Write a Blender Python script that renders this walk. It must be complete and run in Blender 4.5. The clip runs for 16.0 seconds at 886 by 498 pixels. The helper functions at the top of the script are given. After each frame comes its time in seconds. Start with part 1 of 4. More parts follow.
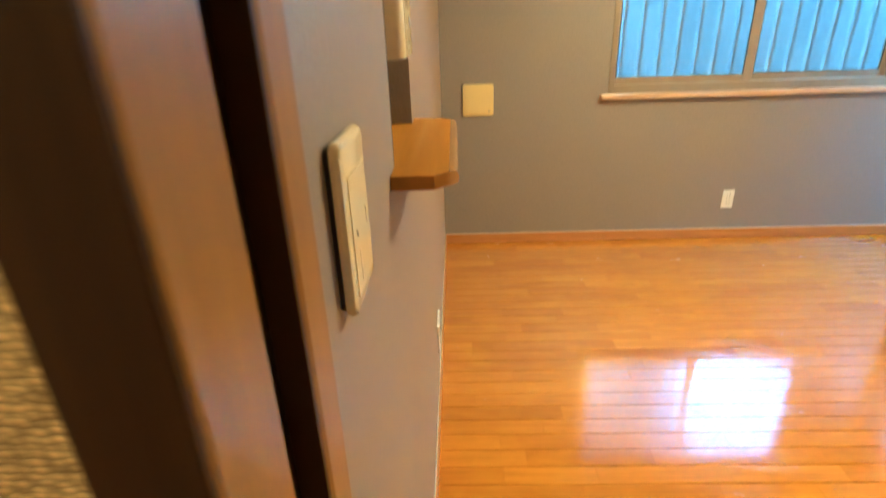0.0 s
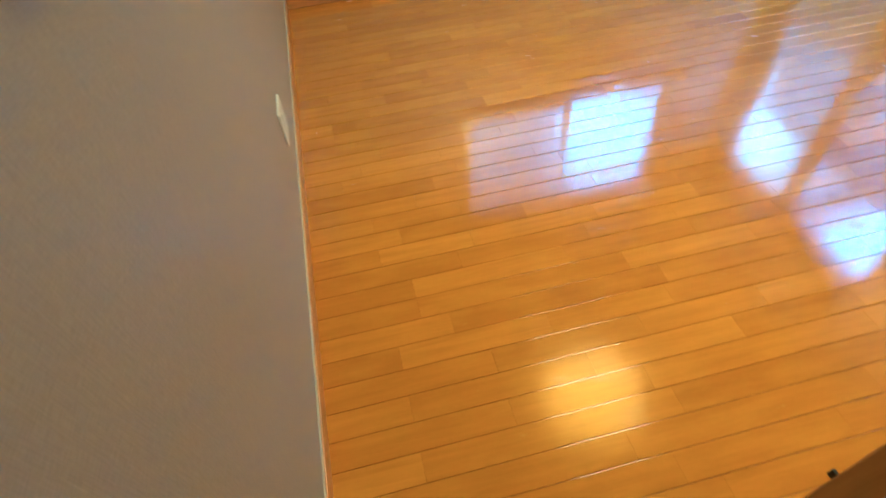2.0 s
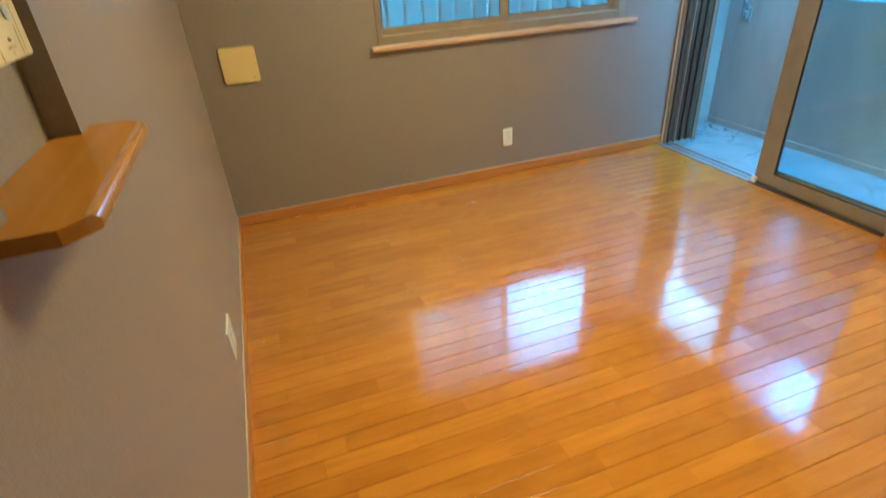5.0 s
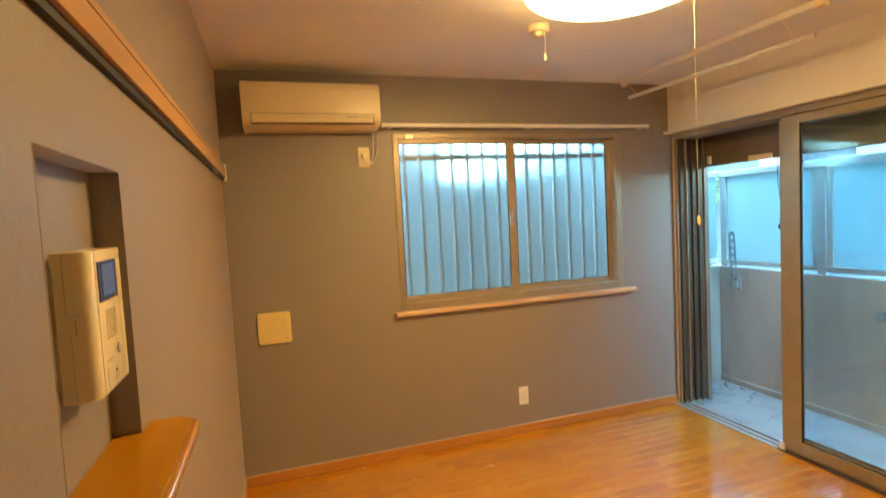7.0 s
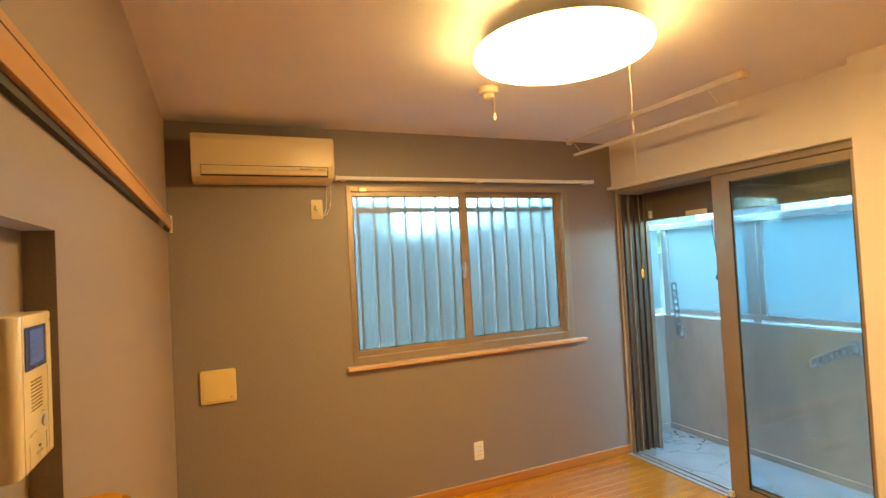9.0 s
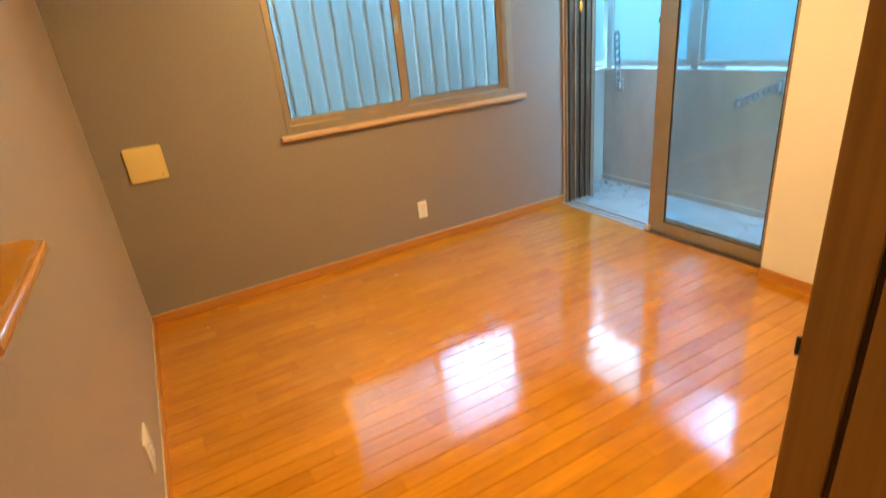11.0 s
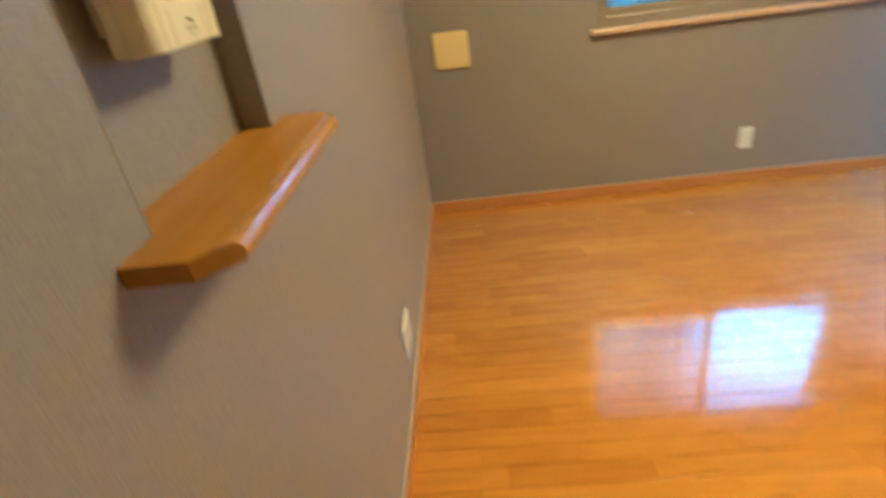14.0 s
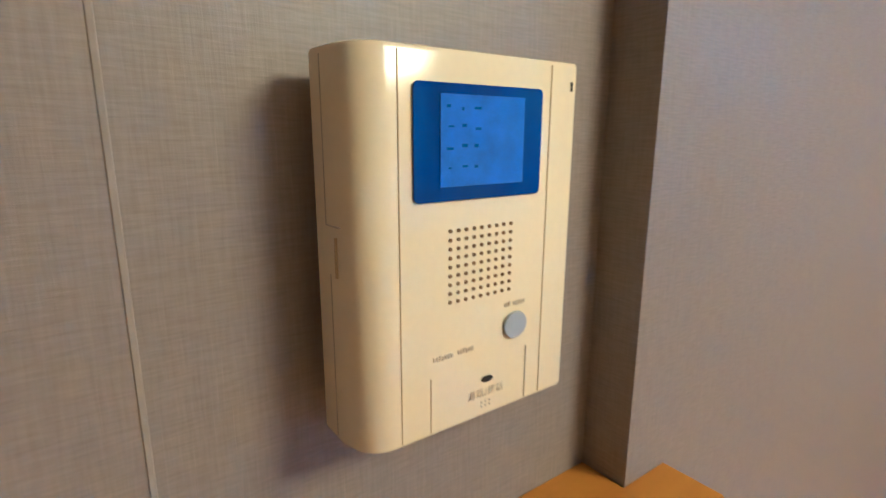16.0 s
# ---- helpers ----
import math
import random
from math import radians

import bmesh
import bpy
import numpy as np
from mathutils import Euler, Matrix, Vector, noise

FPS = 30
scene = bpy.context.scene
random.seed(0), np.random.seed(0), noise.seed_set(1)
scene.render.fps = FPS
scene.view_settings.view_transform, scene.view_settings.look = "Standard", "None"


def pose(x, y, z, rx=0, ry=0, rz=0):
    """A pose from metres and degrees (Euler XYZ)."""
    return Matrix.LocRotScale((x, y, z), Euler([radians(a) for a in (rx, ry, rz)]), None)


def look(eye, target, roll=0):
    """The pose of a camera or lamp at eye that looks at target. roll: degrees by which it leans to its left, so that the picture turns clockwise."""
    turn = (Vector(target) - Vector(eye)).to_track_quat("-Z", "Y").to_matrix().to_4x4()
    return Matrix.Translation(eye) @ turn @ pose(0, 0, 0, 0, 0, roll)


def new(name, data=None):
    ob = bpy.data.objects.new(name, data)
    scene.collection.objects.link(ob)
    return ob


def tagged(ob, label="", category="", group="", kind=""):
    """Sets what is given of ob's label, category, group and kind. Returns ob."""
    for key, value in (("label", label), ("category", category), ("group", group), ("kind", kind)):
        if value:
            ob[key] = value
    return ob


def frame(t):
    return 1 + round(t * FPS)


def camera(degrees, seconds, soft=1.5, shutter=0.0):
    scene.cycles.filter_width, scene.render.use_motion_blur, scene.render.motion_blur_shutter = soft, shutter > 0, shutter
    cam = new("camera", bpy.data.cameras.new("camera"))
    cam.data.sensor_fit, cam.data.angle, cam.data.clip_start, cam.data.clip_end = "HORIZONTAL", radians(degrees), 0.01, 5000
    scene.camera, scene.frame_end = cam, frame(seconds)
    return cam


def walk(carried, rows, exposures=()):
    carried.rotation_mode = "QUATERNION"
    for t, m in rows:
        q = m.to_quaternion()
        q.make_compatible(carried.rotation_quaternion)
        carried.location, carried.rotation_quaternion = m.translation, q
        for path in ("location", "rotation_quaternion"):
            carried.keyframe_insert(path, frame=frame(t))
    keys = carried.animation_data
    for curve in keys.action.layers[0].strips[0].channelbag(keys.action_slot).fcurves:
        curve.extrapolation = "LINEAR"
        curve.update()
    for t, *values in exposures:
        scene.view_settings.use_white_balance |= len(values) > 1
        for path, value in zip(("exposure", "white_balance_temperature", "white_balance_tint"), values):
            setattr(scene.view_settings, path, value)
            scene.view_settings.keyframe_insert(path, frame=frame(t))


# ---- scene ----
cam = camera(80.9, 16.0, soft=1.4, shutter=0.5)

PATH = [
    (0, (0.09, -3.211, 1.349), (0.028, -1.377, 0.552), -2.0),
    (0.5, (0.123, -3.136, 1.312), (0.038, -1.445, 0.247), -3.6),
    (1, (0.179, -3.108, 1.275), (0.134, -1.544, 0.029), -5.1),
    (1.5, (0.209, -3.069, 1.241), (0.294, -1.635, -0.151), -5.3),
    (2, (0.24, -3.051, 1.232), (0.459, -1.745, -0.266), -5.3),
    (2.5, (0.255, -3.049, 1.229), (0.57, -1.844, -0.336), -4.3),
    (3, (0.266, -3.066, 1.228), (0.629, -1.897, -0.354), -3.6),
    (3.2, (0.255, -3.072, 1.228), (0.646, -1.875, -0.327), -3.1),
    (5.3, (0.281, -3.142, 1.404), (0.844, -1.425, 0.548), -4.0),
    (5.5, (0.271, -3.163, 1.412), (0.852, -1.407, 0.652), -3.9),
    (6, (0.281, -3.169, 1.452), (0.885, -1.344, 0.897), -3.5),
    (6.5, (0.249, -3.158, 1.489), (0.883, -1.292, 1.147), -3.2),
    (7, (0.244, -3.178, 1.521), (0.865, -1.28, 1.395), -3.0),
    (7.5, (0.24, -3.186, 1.538), (0.844, -1.28, 1.594), -3.0),
    (8, (0.24, -3.182, 1.542), (0.89, -1.294, 1.649), -2.5),
    (10.3, (0.287, -3.194, 1.493), (1.225, -1.466, 1.13), -4.0),
    (10.5, (0.303, -3.2, 1.472), (1.214, -1.488, 0.985), -4.6),
    (11, (0.298, -3.184, 1.428), (1.143, -1.547, 0.65), -6.1),
    (11.5, (0.306, -3.18, 1.399), (1.069, -1.624, 0.401), -6.9),
    (12, (0.319, -3.178, 1.374), (1.002, -1.688, 0.227), -7.7),
    (12.5, (0.344, -3.175, 1.362), (0.957, -1.708, 0.149), -8.5),
    (13, (0.358, -3.159, 1.332), (0.832, -1.65, 0.108), -9.6),
    (13.5, (0.349, -3.089, 1.312), (0.597, -1.474, 0.159), -9.4),
    (14, (0.291, -2.89, 1.347), (0.135, -1.149, 0.376), -8.1),
    (14.5, (0.236, -2.758, 1.41), (-0.423, -1.026, 0.659), -5.4),
    (15, (0.241, -2.638, 1.438), (-0.904, -1.106, 0.852), -2.1),
    (15.5, (0.252, -2.54, 1.458), (-1.229, -1.28, 0.988), -0.4),
    (16, (0.222, -2.503, 1.461), (-1.349, -1.346, 1.024), 0.2),
]
EXPOSURES = [
    (0.0, 4.28, 4350, -13), (0.5, 4.15, 3850, -16), (1.5, 3.90, 3750, -19), (3.2, 3.80, 3900, -20), (5.3, 3.70, 4350, -18), (6.5, 3.72, 5750, -8), (8.2, 3.69, 6550, -2),
    (10.3, 3.83, 6400, 0), (12.0, 3.90, 4850, -11), (13.5, 3.90, 4100, -18), (14.5, 3.87, 4100, -12), (15.2, 3.83, 3650, -7), (16.0, 3.80, 3650, -3),
]
walk(cam, [(t, look(eye, target, roll)) for t, eye, target, roll in PATH], EXPOSURES)

# ---- world and light ----
world = bpy.data.worlds.new("sky")
scene.world = world
world.use_nodes = True
wn = world.node_tree
sky = wn.nodes.new("ShaderNodeTexSky")
sky.sky_type = "NISHITA"
sky.sun_disc = False
sky.sun_elevation, sky.sun_rotation = radians(52), radians(292)
soft = wn.nodes.new("ShaderNodeHueSaturation")
soft.inputs["Saturation"].default_value = 0.80
wn.links.new(sky.outputs[0], soft.inputs["Color"])
haze = wn.nodes.new("ShaderNodeMix")
haze.data_type, haze.blend_type = "RGBA", "MULTIPLY"
haze.inputs[0].default_value, haze.inputs[7].default_value = 1.0, (0.75, 1.09, 1.13, 1)
wn.links.new(soft.outputs[0], haze.inputs[6])
wn.links.new(haze.outputs[2], wn.nodes["Background"].inputs[0])
wn.nodes["Background"].inputs[1].default_value = 0.36
sun = new("sun", bpy.data.lights.new("sun", "SUN"))
sun.data.energy, sun.data.angle, sun.data.color = 0.6, radians(16), (1.0, 0.96, 0.9)
sun.matrix_world = look((-9, -6, 12), (-6.5, -5.0, 8.5))
LAMP_COLOR, LAMP_POWER = (1.0, 0.57, 0.205), 5.0


# ---- materials ----
class Nodes:
    """A node material with its Principled shader."""

    def __init__(self, name, color=(0.8, 0.8, 0.8), rough=0.5, metal=0.0):
        self.m = bpy.data.materials.new(name)
        self.m.use_nodes = True
        self.t = self.m.node_tree
        self.b = self.t.nodes["Principled BSDF"]
        self.b.inputs["Base Color"].default_value = (*color, 1)
        self.b.inputs["Roughness"].default_value = rough
        self.b.inputs["Metallic"].default_value = metal
        self.co = self.t.nodes.new("ShaderNodeTexCoord")
        self.geo = self.t.nodes.new("ShaderNodeNewGeometry")

    def add(self, kind, **values):
        n = self.t.nodes.new(kind)
        for k, v in values.items():
            n.inputs[k].default_value = v
        return n

    def link(self, a, b):
        self.t.links.new(a, b)

    def coords(self, scale=(1, 1, 1), source=None):
        n = self.add("ShaderNodeMapping", Scale=scale)
        self.link(source or self.geo.outputs["Position"], n.inputs["Vector"])
        return n.outputs[0]

    def noise(self, scale, detail=3.0, stretch=(1, 1, 1), rough=0.55, source=None):
        n = self.add("ShaderNodeTexNoise", Scale=scale, Detail=detail, Roughness=rough)
        self.link(self.coords(stretch, source), n.inputs["Vector"])
        return n.outputs["Fac"]

    def ramp(self, fac, *stops):
        n = self.t.nodes.new("ShaderNodeValToRGB")
        el = n.color_ramp.elements
        while len(el) < len(stops):
            el.new(0.5)
        for e, (p, col) in zip(el, stops):
            e.position, e.color = p, (*col, 1)
        self.link(fac, n.inputs[0])
        return n.outputs[0]

    def mix(self, fac, a, b, kind="MIX"):
        n = self.t.nodes.new("ShaderNodeMix")
        n.data_type, n.blend_type = "RGBA", kind
        for v, s in ((fac, n.inputs[0]), (a, n.inputs[6]), (b, n.inputs[7])):
            if isinstance(v, (int, float)):
                s.default_value = v
            elif isinstance(v, tuple):
                s.default_value = (*v, 1)
            else:
                self.link(v, s)
        return n.outputs[2]

    def maths(self, op, a, b=0.0, c=0.0):
        n = self.t.nodes.new("ShaderNodeMath")
        n.operation = op
        for v, s in zip((a, b, c), n.inputs):
            if isinstance(v, (int, float)):
                s.default_value = v
            else:
                self.link(v, s)
        return n.outputs[0]

    def color(self, out):
        self.link(out, self.b.inputs["Base Color"])
        return self

    def rough(self, out):
        self.link(out, self.b.inputs["Roughness"])
        return self

    def bump(self, height, strength=0.3, distance=0.002):
        n = self.add("ShaderNodeBump", Strength=strength, Distance=distance)
        self.link(height, n.inputs["Height"])
        self.link(n.outputs[0], self.b.inputs["Normal"])
        return self

    def vary(self, base, amount=0.06, scale=6.0):
        """Base colour with soft blotches and a fine grain."""
        lo = tuple(v * (1 - amount) for v in base)
        hi = tuple(min(1, v * (1 + amount)) for v in base)
        f = self.maths("ADD", self.maths("MULTIPLY", self.noise(scale, 4), 0.6), self.maths("MULTIPLY", self.noise(scale * 45, 2), 0.4))
        return self.color(self.ramp(f, (0.3, lo), (0.7, hi)))


def woven_paper(name, base, contrast, coarse=1.0):
    """Cloth-like wallpaper: fine threads both ways, slubs, soft unevenness."""
    n = Nodes(name, base, 0.5)
    up = n.noise(coarse, 3, (420, 420, 34))
    across = n.noise(coarse, 3, (60, 60, 620))
    slub = n.noise(1.0, 2, (900, 900, 18))
    f = n.maths("ADD", n.maths("MULTIPLY", up, 0.45), n.maths("MULTIPLY", across, 0.55))
    cloud = n.noise(1.6, 4)
    lo, hi = tuple(v * (1 - contrast) for v in base), tuple(min(1, v * (1 + contrast)) for v in base)
    col = n.ramp(f, (0.34, lo), (0.66, hi))
    col = n.mix(n.ramp(slub, (0.66, (0, 0, 0)), (0.76, (0.35, 0.35, 0.35))), col, tuple(min(1, v * 1.5) for v in base))
    col = n.mix(n.ramp(cloud, (0.35, (0.0,) * 3), (0.7, (0.18,) * 3)), col, tuple(v * 0.8 for v in base))
    n.color(col).bump(f, 0.26, 0.0010)
    n.b.inputs["Sheen Weight"].default_value = 1.0
    n.b.inputs["Sheen Roughness"].default_value = 0.24
    n.b.inputs["Specular IOR Level"].default_value = 0.9
    return n.m


def plain_paper(name, base):
    """Pale wallpaper with a fine pebbled relief."""
    n = Nodes(name, base, 0.8)
    n.vary(base, 0.03, 2.0).bump(n.noise(260, 4), 0.35, 0.0012)
    return n.m


def wood(name, dark, light, rough=0.35, along="y", grain=1.0, coat=0.0):
    n = Nodes(name, light, rough)
    s = {"x": (2.5, 60, 60), "y": (60, 2.5, 60), "z": (60, 60, 2.5)}[along]
    g = n.noise(1.0 * grain, 5, s, 0.6)
    blot = n.noise(1.0, 3, tuple(v * 0.14 for v in s))
    col = n.ramp(g, (0.32, dark), (0.68, light))
    col = n.mix(n.ramp(blot, (0.3, (0,) * 3), (0.75, (0.35,) * 3)), col, tuple(v * 0.72 for v in light))
    n.color(col).bump(g, 0.12, 0.0006)
    n.rough(n.ramp(n.noise(1.0, 3, tuple(v * 0.5 for v in s)), (0.3, (rough * 0.8,) * 3), (0.7, (min(1, rough * 1.25),) * 3)))
    n.b.inputs["Coat Weight"].default_value = coat
    n.b.inputs["Coat Roughness"].default_value = 0.12
    return n.m


def floor_wood():
    """Lacquered birch-like strips; every strip has its own tone."""
    n = Nodes("lacquered_floor_wood", (0.5, 0.22, 0.05), 0.2)
    info = n.t.nodes.new("ShaderNodeObjectInfo")
    rnd = info.outputs["Random"]
    base = n.ramp(rnd, (0.0, (0.45, 0.172, 0.003)), (0.3, (0.52, 0.204, 0.003)), (0.75, (0.56, 0.224, 0.004)), (1.0, (0.64, 0.272, 0.008)))
    shift = n.add("ShaderNodeVectorMath")
    shift.operation = "MULTIPLY_ADD"
    n.link(n.geo.outputs["Position"], shift.inputs[0])
    shift.inputs[1].default_value = (1, 1, 1)
    comb = n.add("ShaderNodeCombineXYZ")
    n.link(n.maths("MULTIPLY", rnd, 37.0), comb.inputs[0])
    n.link(n.maths("MULTIPLY", rnd, 11.0), comb.inputs[1])
    n.link(comb.outputs[0], shift.inputs[2])
    g = n.noise(1.0, 5, (3.0, 48, 10), 0.6, shift.outputs[0])
    flame = n.noise(1.0, 4, (5, 14, 5), 0.5, shift.outputs[0])
    col = n.mix(n.ramp(g, (0.35, (0.0,) * 3), (0.72, (0.55,) * 3)), base, (0.36, 0.143, 0.002))
    col = n.mix(n.ramp(flame, (0.45, (0.0,) * 3), (0.75, (0.45,) * 3)), col, (0.64, 0.285, 0.008))
    speck = n.ramp(n.noise(1.0, 6, (9, 22, 9), 0.7), (0.66, (0.0,) * 3), (0.72, (0.30,) * 3))
    n.color(n.mix(speck, col, (0.60, 0.34, 0.03)))
    worn = n.noise(2.2, 5)
    scuff = n.noise(1.0, 4, (7, 26, 7))
    r = n.maths("ADD", n.maths("MULTIPLY", worn, 0.10), n.maths("MULTIPLY", scuff, 0.10))
    n.rough(n.maths("ADD", n.maths("MULTIPLY", r, 0.9), 0.09))
    n.bump(n.maths("ADD", n.noise(1.0, 3, (3, 14, 3)), n.maths("MULTIPLY", g, 0.15)), 0.07, 0.0012)
    facing = n.add("ShaderNodeLayerWeight", Blend=0.5)
    gloss = n.t.nodes.new("ShaderNodeMath")
    gloss.operation = "ADD"
    gloss.use_clamp = True
    n.link(n.ramp(facing.outputs["Facing"], (0.13, (0.0,) * 3), (0.23, (0.04,) * 3), (0.32, (0.45,) * 3), (0.44, (1.0,) * 3)), gloss.inputs[0])
    smear = n.ramp(n.noise(1.0, 6, (6, 15, 6), 0.68), (0.56, (0.0,) * 3), (0.72, (0.05,) * 3))
    n.link(smear, gloss.inputs[1])
    n.link(gloss.outputs[0], n.b.inputs["Coat Weight"])
    n.b.inputs["Coat IOR"].default_value = 2.45
    n.b.inputs["Specular IOR Level"].default_value = 0.22
    n.b.inputs["Specular Tint"].default_value = (1.0, 0.62, 0.08, 1)
    dull = n.maths("MULTIPLY", n.ramp(n.noise(1.0, 6, (4, 11, 4), 0.72), (0.54, (0.0,) * 3), (0.68, (1.0,) * 3)), 0.20)
    n.link(n.maths("ADD", n.maths("ADD", n.maths("MULTIPLY", r, 0.70), dull), 0.018), n.b.inputs["Coat Roughness"])
    return n.m


def plastic(name, base, rough=0.35):
    n = Nodes(name, base, rough)
    n.vary(base, 0.03, 5).bump(n.noise(900, 2), 0.04, 0.0003)
    return n.m


def metal(name, base, rough=0.35, metallic=1.0):
    n = Nodes(name, base, rough, metallic)
    n.rough(n.ramp(n.noise(40, 3, (1, 1, 0.1)), (0.3, (rough * 0.8,) * 3), (0.7, (rough * 1.3,) * 3)))
    n.color(n.ramp(n.noise(8, 4), (0.3, tuple(v * 0.88 for v in base)), (0.7, base)))
    return n.m


def concrete(name, base, rough=0.85, cracks=0.0):
    n = Nodes(name, base, rough)
    stain = n.noise(3.0, 6, (1, 1, 0.35), 0.65)
    col = n.ramp(stain, (0.3, tuple(v * 0.78 for v in base)), (0.55, base), (0.8, tuple(min(1, v * 1.12) for v in base)))
    col = n.mix(n.ramp(n.noise(170, 3), (0.35, (0.25,) * 3), (0.6, (0.0,) * 3)), col, tuple(v * 0.6 for v in base))
    if cracks:
        bent = n.add("ShaderNodeVectorMath")
        bent.operation = "MULTIPLY_ADD"
        wander = n.add("ShaderNodeTexNoise", Scale=5.0, Detail=4.0)
        n.link(n.geo.outputs["Position"], wander.inputs["Vector"])
        n.link(wander.outputs["Color"], bent.inputs[0])
        bent.inputs[1].default_value = (0.25, 0.25, 0.25)
        n.link(n.geo.outputs["Position"], bent.inputs[2])
        cell = n.add("ShaderNodeTexVoronoi", Scale=cracks)
        cell.feature = "DISTANCE_TO_EDGE"
        n.link(bent.outputs[0], cell.inputs["Vector"])
        line = n.ramp(cell.outputs["Distance"], (0.008, (0.75,) * 3), (0.022, (0.0,) * 3))
        line = n.mix(n.ramp(n.noise(2.0, 3), (0.42, (0.0,) * 3), (0.58, (1.0,) * 3)), (0.0, 0.0, 0.0), line)
        col = n.mix(line, col, tuple(v * 0.3 for v in base))
    n.color(col).bump(n.noise(140, 5), 0.5, 0.002)
    return n.m


def glass(name, rough=0.0, tint=(1, 1, 1), ior=1.45, pattern=0.0):
    n = Nodes(name, tint, rough)
    n.b.inputs["Transmission Weight"].default_value = 1.0
    n.b.inputs["IOR"].default_value = ior
    if pattern:
        n.bump(n.noise(pattern, 2), 0.34, 0.0008)
    return n.m


def glowing(name, color, strength):
    n = Nodes(name, (0.85, 0.85, 0.82), 0.4)
    n.b.inputs["Emission Color"].default_value = (*color, 1)
    n.b.inputs["Emission Strength"].default_value = strength
    return n.m


GREY = woven_paper("grey_woven_wallpaper", (0.251, 0.214, 0.192), 0.16)


def coarse_cloth(name, base):
    """Heavy woven wallpaper: rows of fat knots with dark gaps."""
    n = Nodes(name, base, 0.85)
    v = n.add("ShaderNodeTexVoronoi", Scale=1.0, Randomness=0.55)
    n.link(n.coords((210, 210, 330)), v.inputs["Vector"])
    d = v.outputs["Distance"]
    col = n.ramp(d, (0.15, tuple(min(1, c * 1.25) for c in base)), (0.75, tuple(c * 0.4 for c in base)))
    col = n.mix(n.ramp(n.noise(40, 3), (0.35, (0.0,) * 3), (0.7, (0.4,) * 3)), col, tuple(c * 0.7 for c in base))
    n.color(col).bump(n.maths("SUBTRACT", 1.0, d), 0.7, 0.0016)
    return n.m


TAN = coarse_cloth("tan_woven_wallpaper", (0.78, 0.57, 0.22))
CREAM = plain_paper("cream_wallpaper", (0.80, 0.76, 0.70))
CEILING = plain_paper("white_ceiling_paper", (0.85, 0.84, 0.82))
FLOOR = floor_wood()
JOINT = Nodes("dark_floor_joint", (0.22, 0.08, 0.016), 0.5).vary((0.22, 0.08, 0.016), 0.2).m
BASEBOARD = wood("honey_baseboard_wood", (0.42, 0.17, 0.035), (0.56, 0.245, 0.04), 0.32, "x")
BASEBOARD_Y = wood("honey_baseboard_wood_lengthwise", (0.42, 0.17, 0.035), (0.56, 0.245, 0.04), 0.32, "y")
SHELF = wood("orange_varnished_wood", (0.36, 0.152, 0.001), (0.43, 0.198, 0.002), 0.4, "y", 0.6, 0.0)
SHELF.node_tree.nodes["Principled BSDF"].inputs["Specular IOR Level"].default_value = 0.22
SHELF_EDGE = wood("polished_shelf_edge_wood", (0.40, 0.18, 0.01), (0.48, 0.24, 0.03), 0.12, "y", 1.0, 1.0)
SILL = wood("pale_orange_wood", (0.50, 0.33, 0.19), (0.64, 0.44, 0.27), 0.3, "x")
RAIL = wood("pale_rail_wood", (0.46, 0.25, 0.10), (0.58, 0.34, 0.15), 0.35, "y")
JAMB = wood("reddish_brown_door_wood", (0.25, 0.125, 0.026), (0.35, 0.185, 0.042), 0.32, "z")
# Dark door wood; also carries the shade inside the jamb grooves.
DARK_WOOD_AND_SHADE = wood("dark_brown_wood_and_groove_shade", (0.034, 0.016, 0.006), (0.058, 0.027, 0.009), 0.4, "z")
JAMB.node_tree.nodes["Principled BSDF"].inputs["Specular IOR Level"].default_value = 0.35
DARK_WOOD_AND_SHADE.node_tree.nodes["Principled BSDF"].inputs["Specular IOR Level"].default_value = 0.12
BRONZE = metal("champagne_bronze_aluminium", (0.37, 0.31, 0.235), 0.38, 0.5)
DARK_BRONZE = metal("dark_bronze_and_track_shade", (0.12, 0.09, 0.065), 0.42, 0.7)
SHUTTER = metal("brown_painted_steel", (0.20, 0.155, 0.115), 0.45, 0.3)
ALLOY = metal("grey_anodised_aluminium", (0.46, 0.49, 0.51), 0.4, 0.4)
GASKET = Nodes("black_gasket_rubber", (0.015, 0.015, 0.016), 0.6).vary((0.015, 0.015, 0.016), 0.2).m
IVORY = plastic("yellowed_ivory_plastic", (0.84, 0.755, 0.51), 0.15)
HOLE = Nodes("brown_hole", (0.16, 0.10, 0.035), 0.7).vary((0.16, 0.10, 0.035), 0.3).m
FAINT = Nodes("faint_print", (0.54, 0.48, 0.34), 0.5).vary((0.54, 0.48, 0.34), 0.1).m
YELLOWED = plastic("aged_yellow_plastic", (0.76, 0.60, 0.24), 0.3)
AMBER = plastic("amber_plastic", (0.75, 0.52, 0.16), 0.25)
WHITE_PLASTIC = plastic("white_plastic", (0.80, 0.79, 0.74), 0.3)
AC_PLASTIC = plastic("warm_white_appliance_plastic", (0.80, 0.69, 0.43), 0.28)
INK = Nodes("grey_print", (0.46, 0.41, 0.30), 0.5).vary((0.46, 0.41, 0.30), 0.1).m
SEAM = Nodes("brown_seam", (0.50, 0.39, 0.20), 0.6).vary((0.50, 0.39, 0.20), 0.1).m
SLOT = Nodes("black_slot", (0.012, 0.011, 0.01), 0.6).vary((0.012, 0.011, 0.01), 0.2).m
CAULK = Nodes("pale_sealant", (0.55, 0.48, 0.38), 0.6).vary((0.55, 0.48, 0.38), 0.1).m
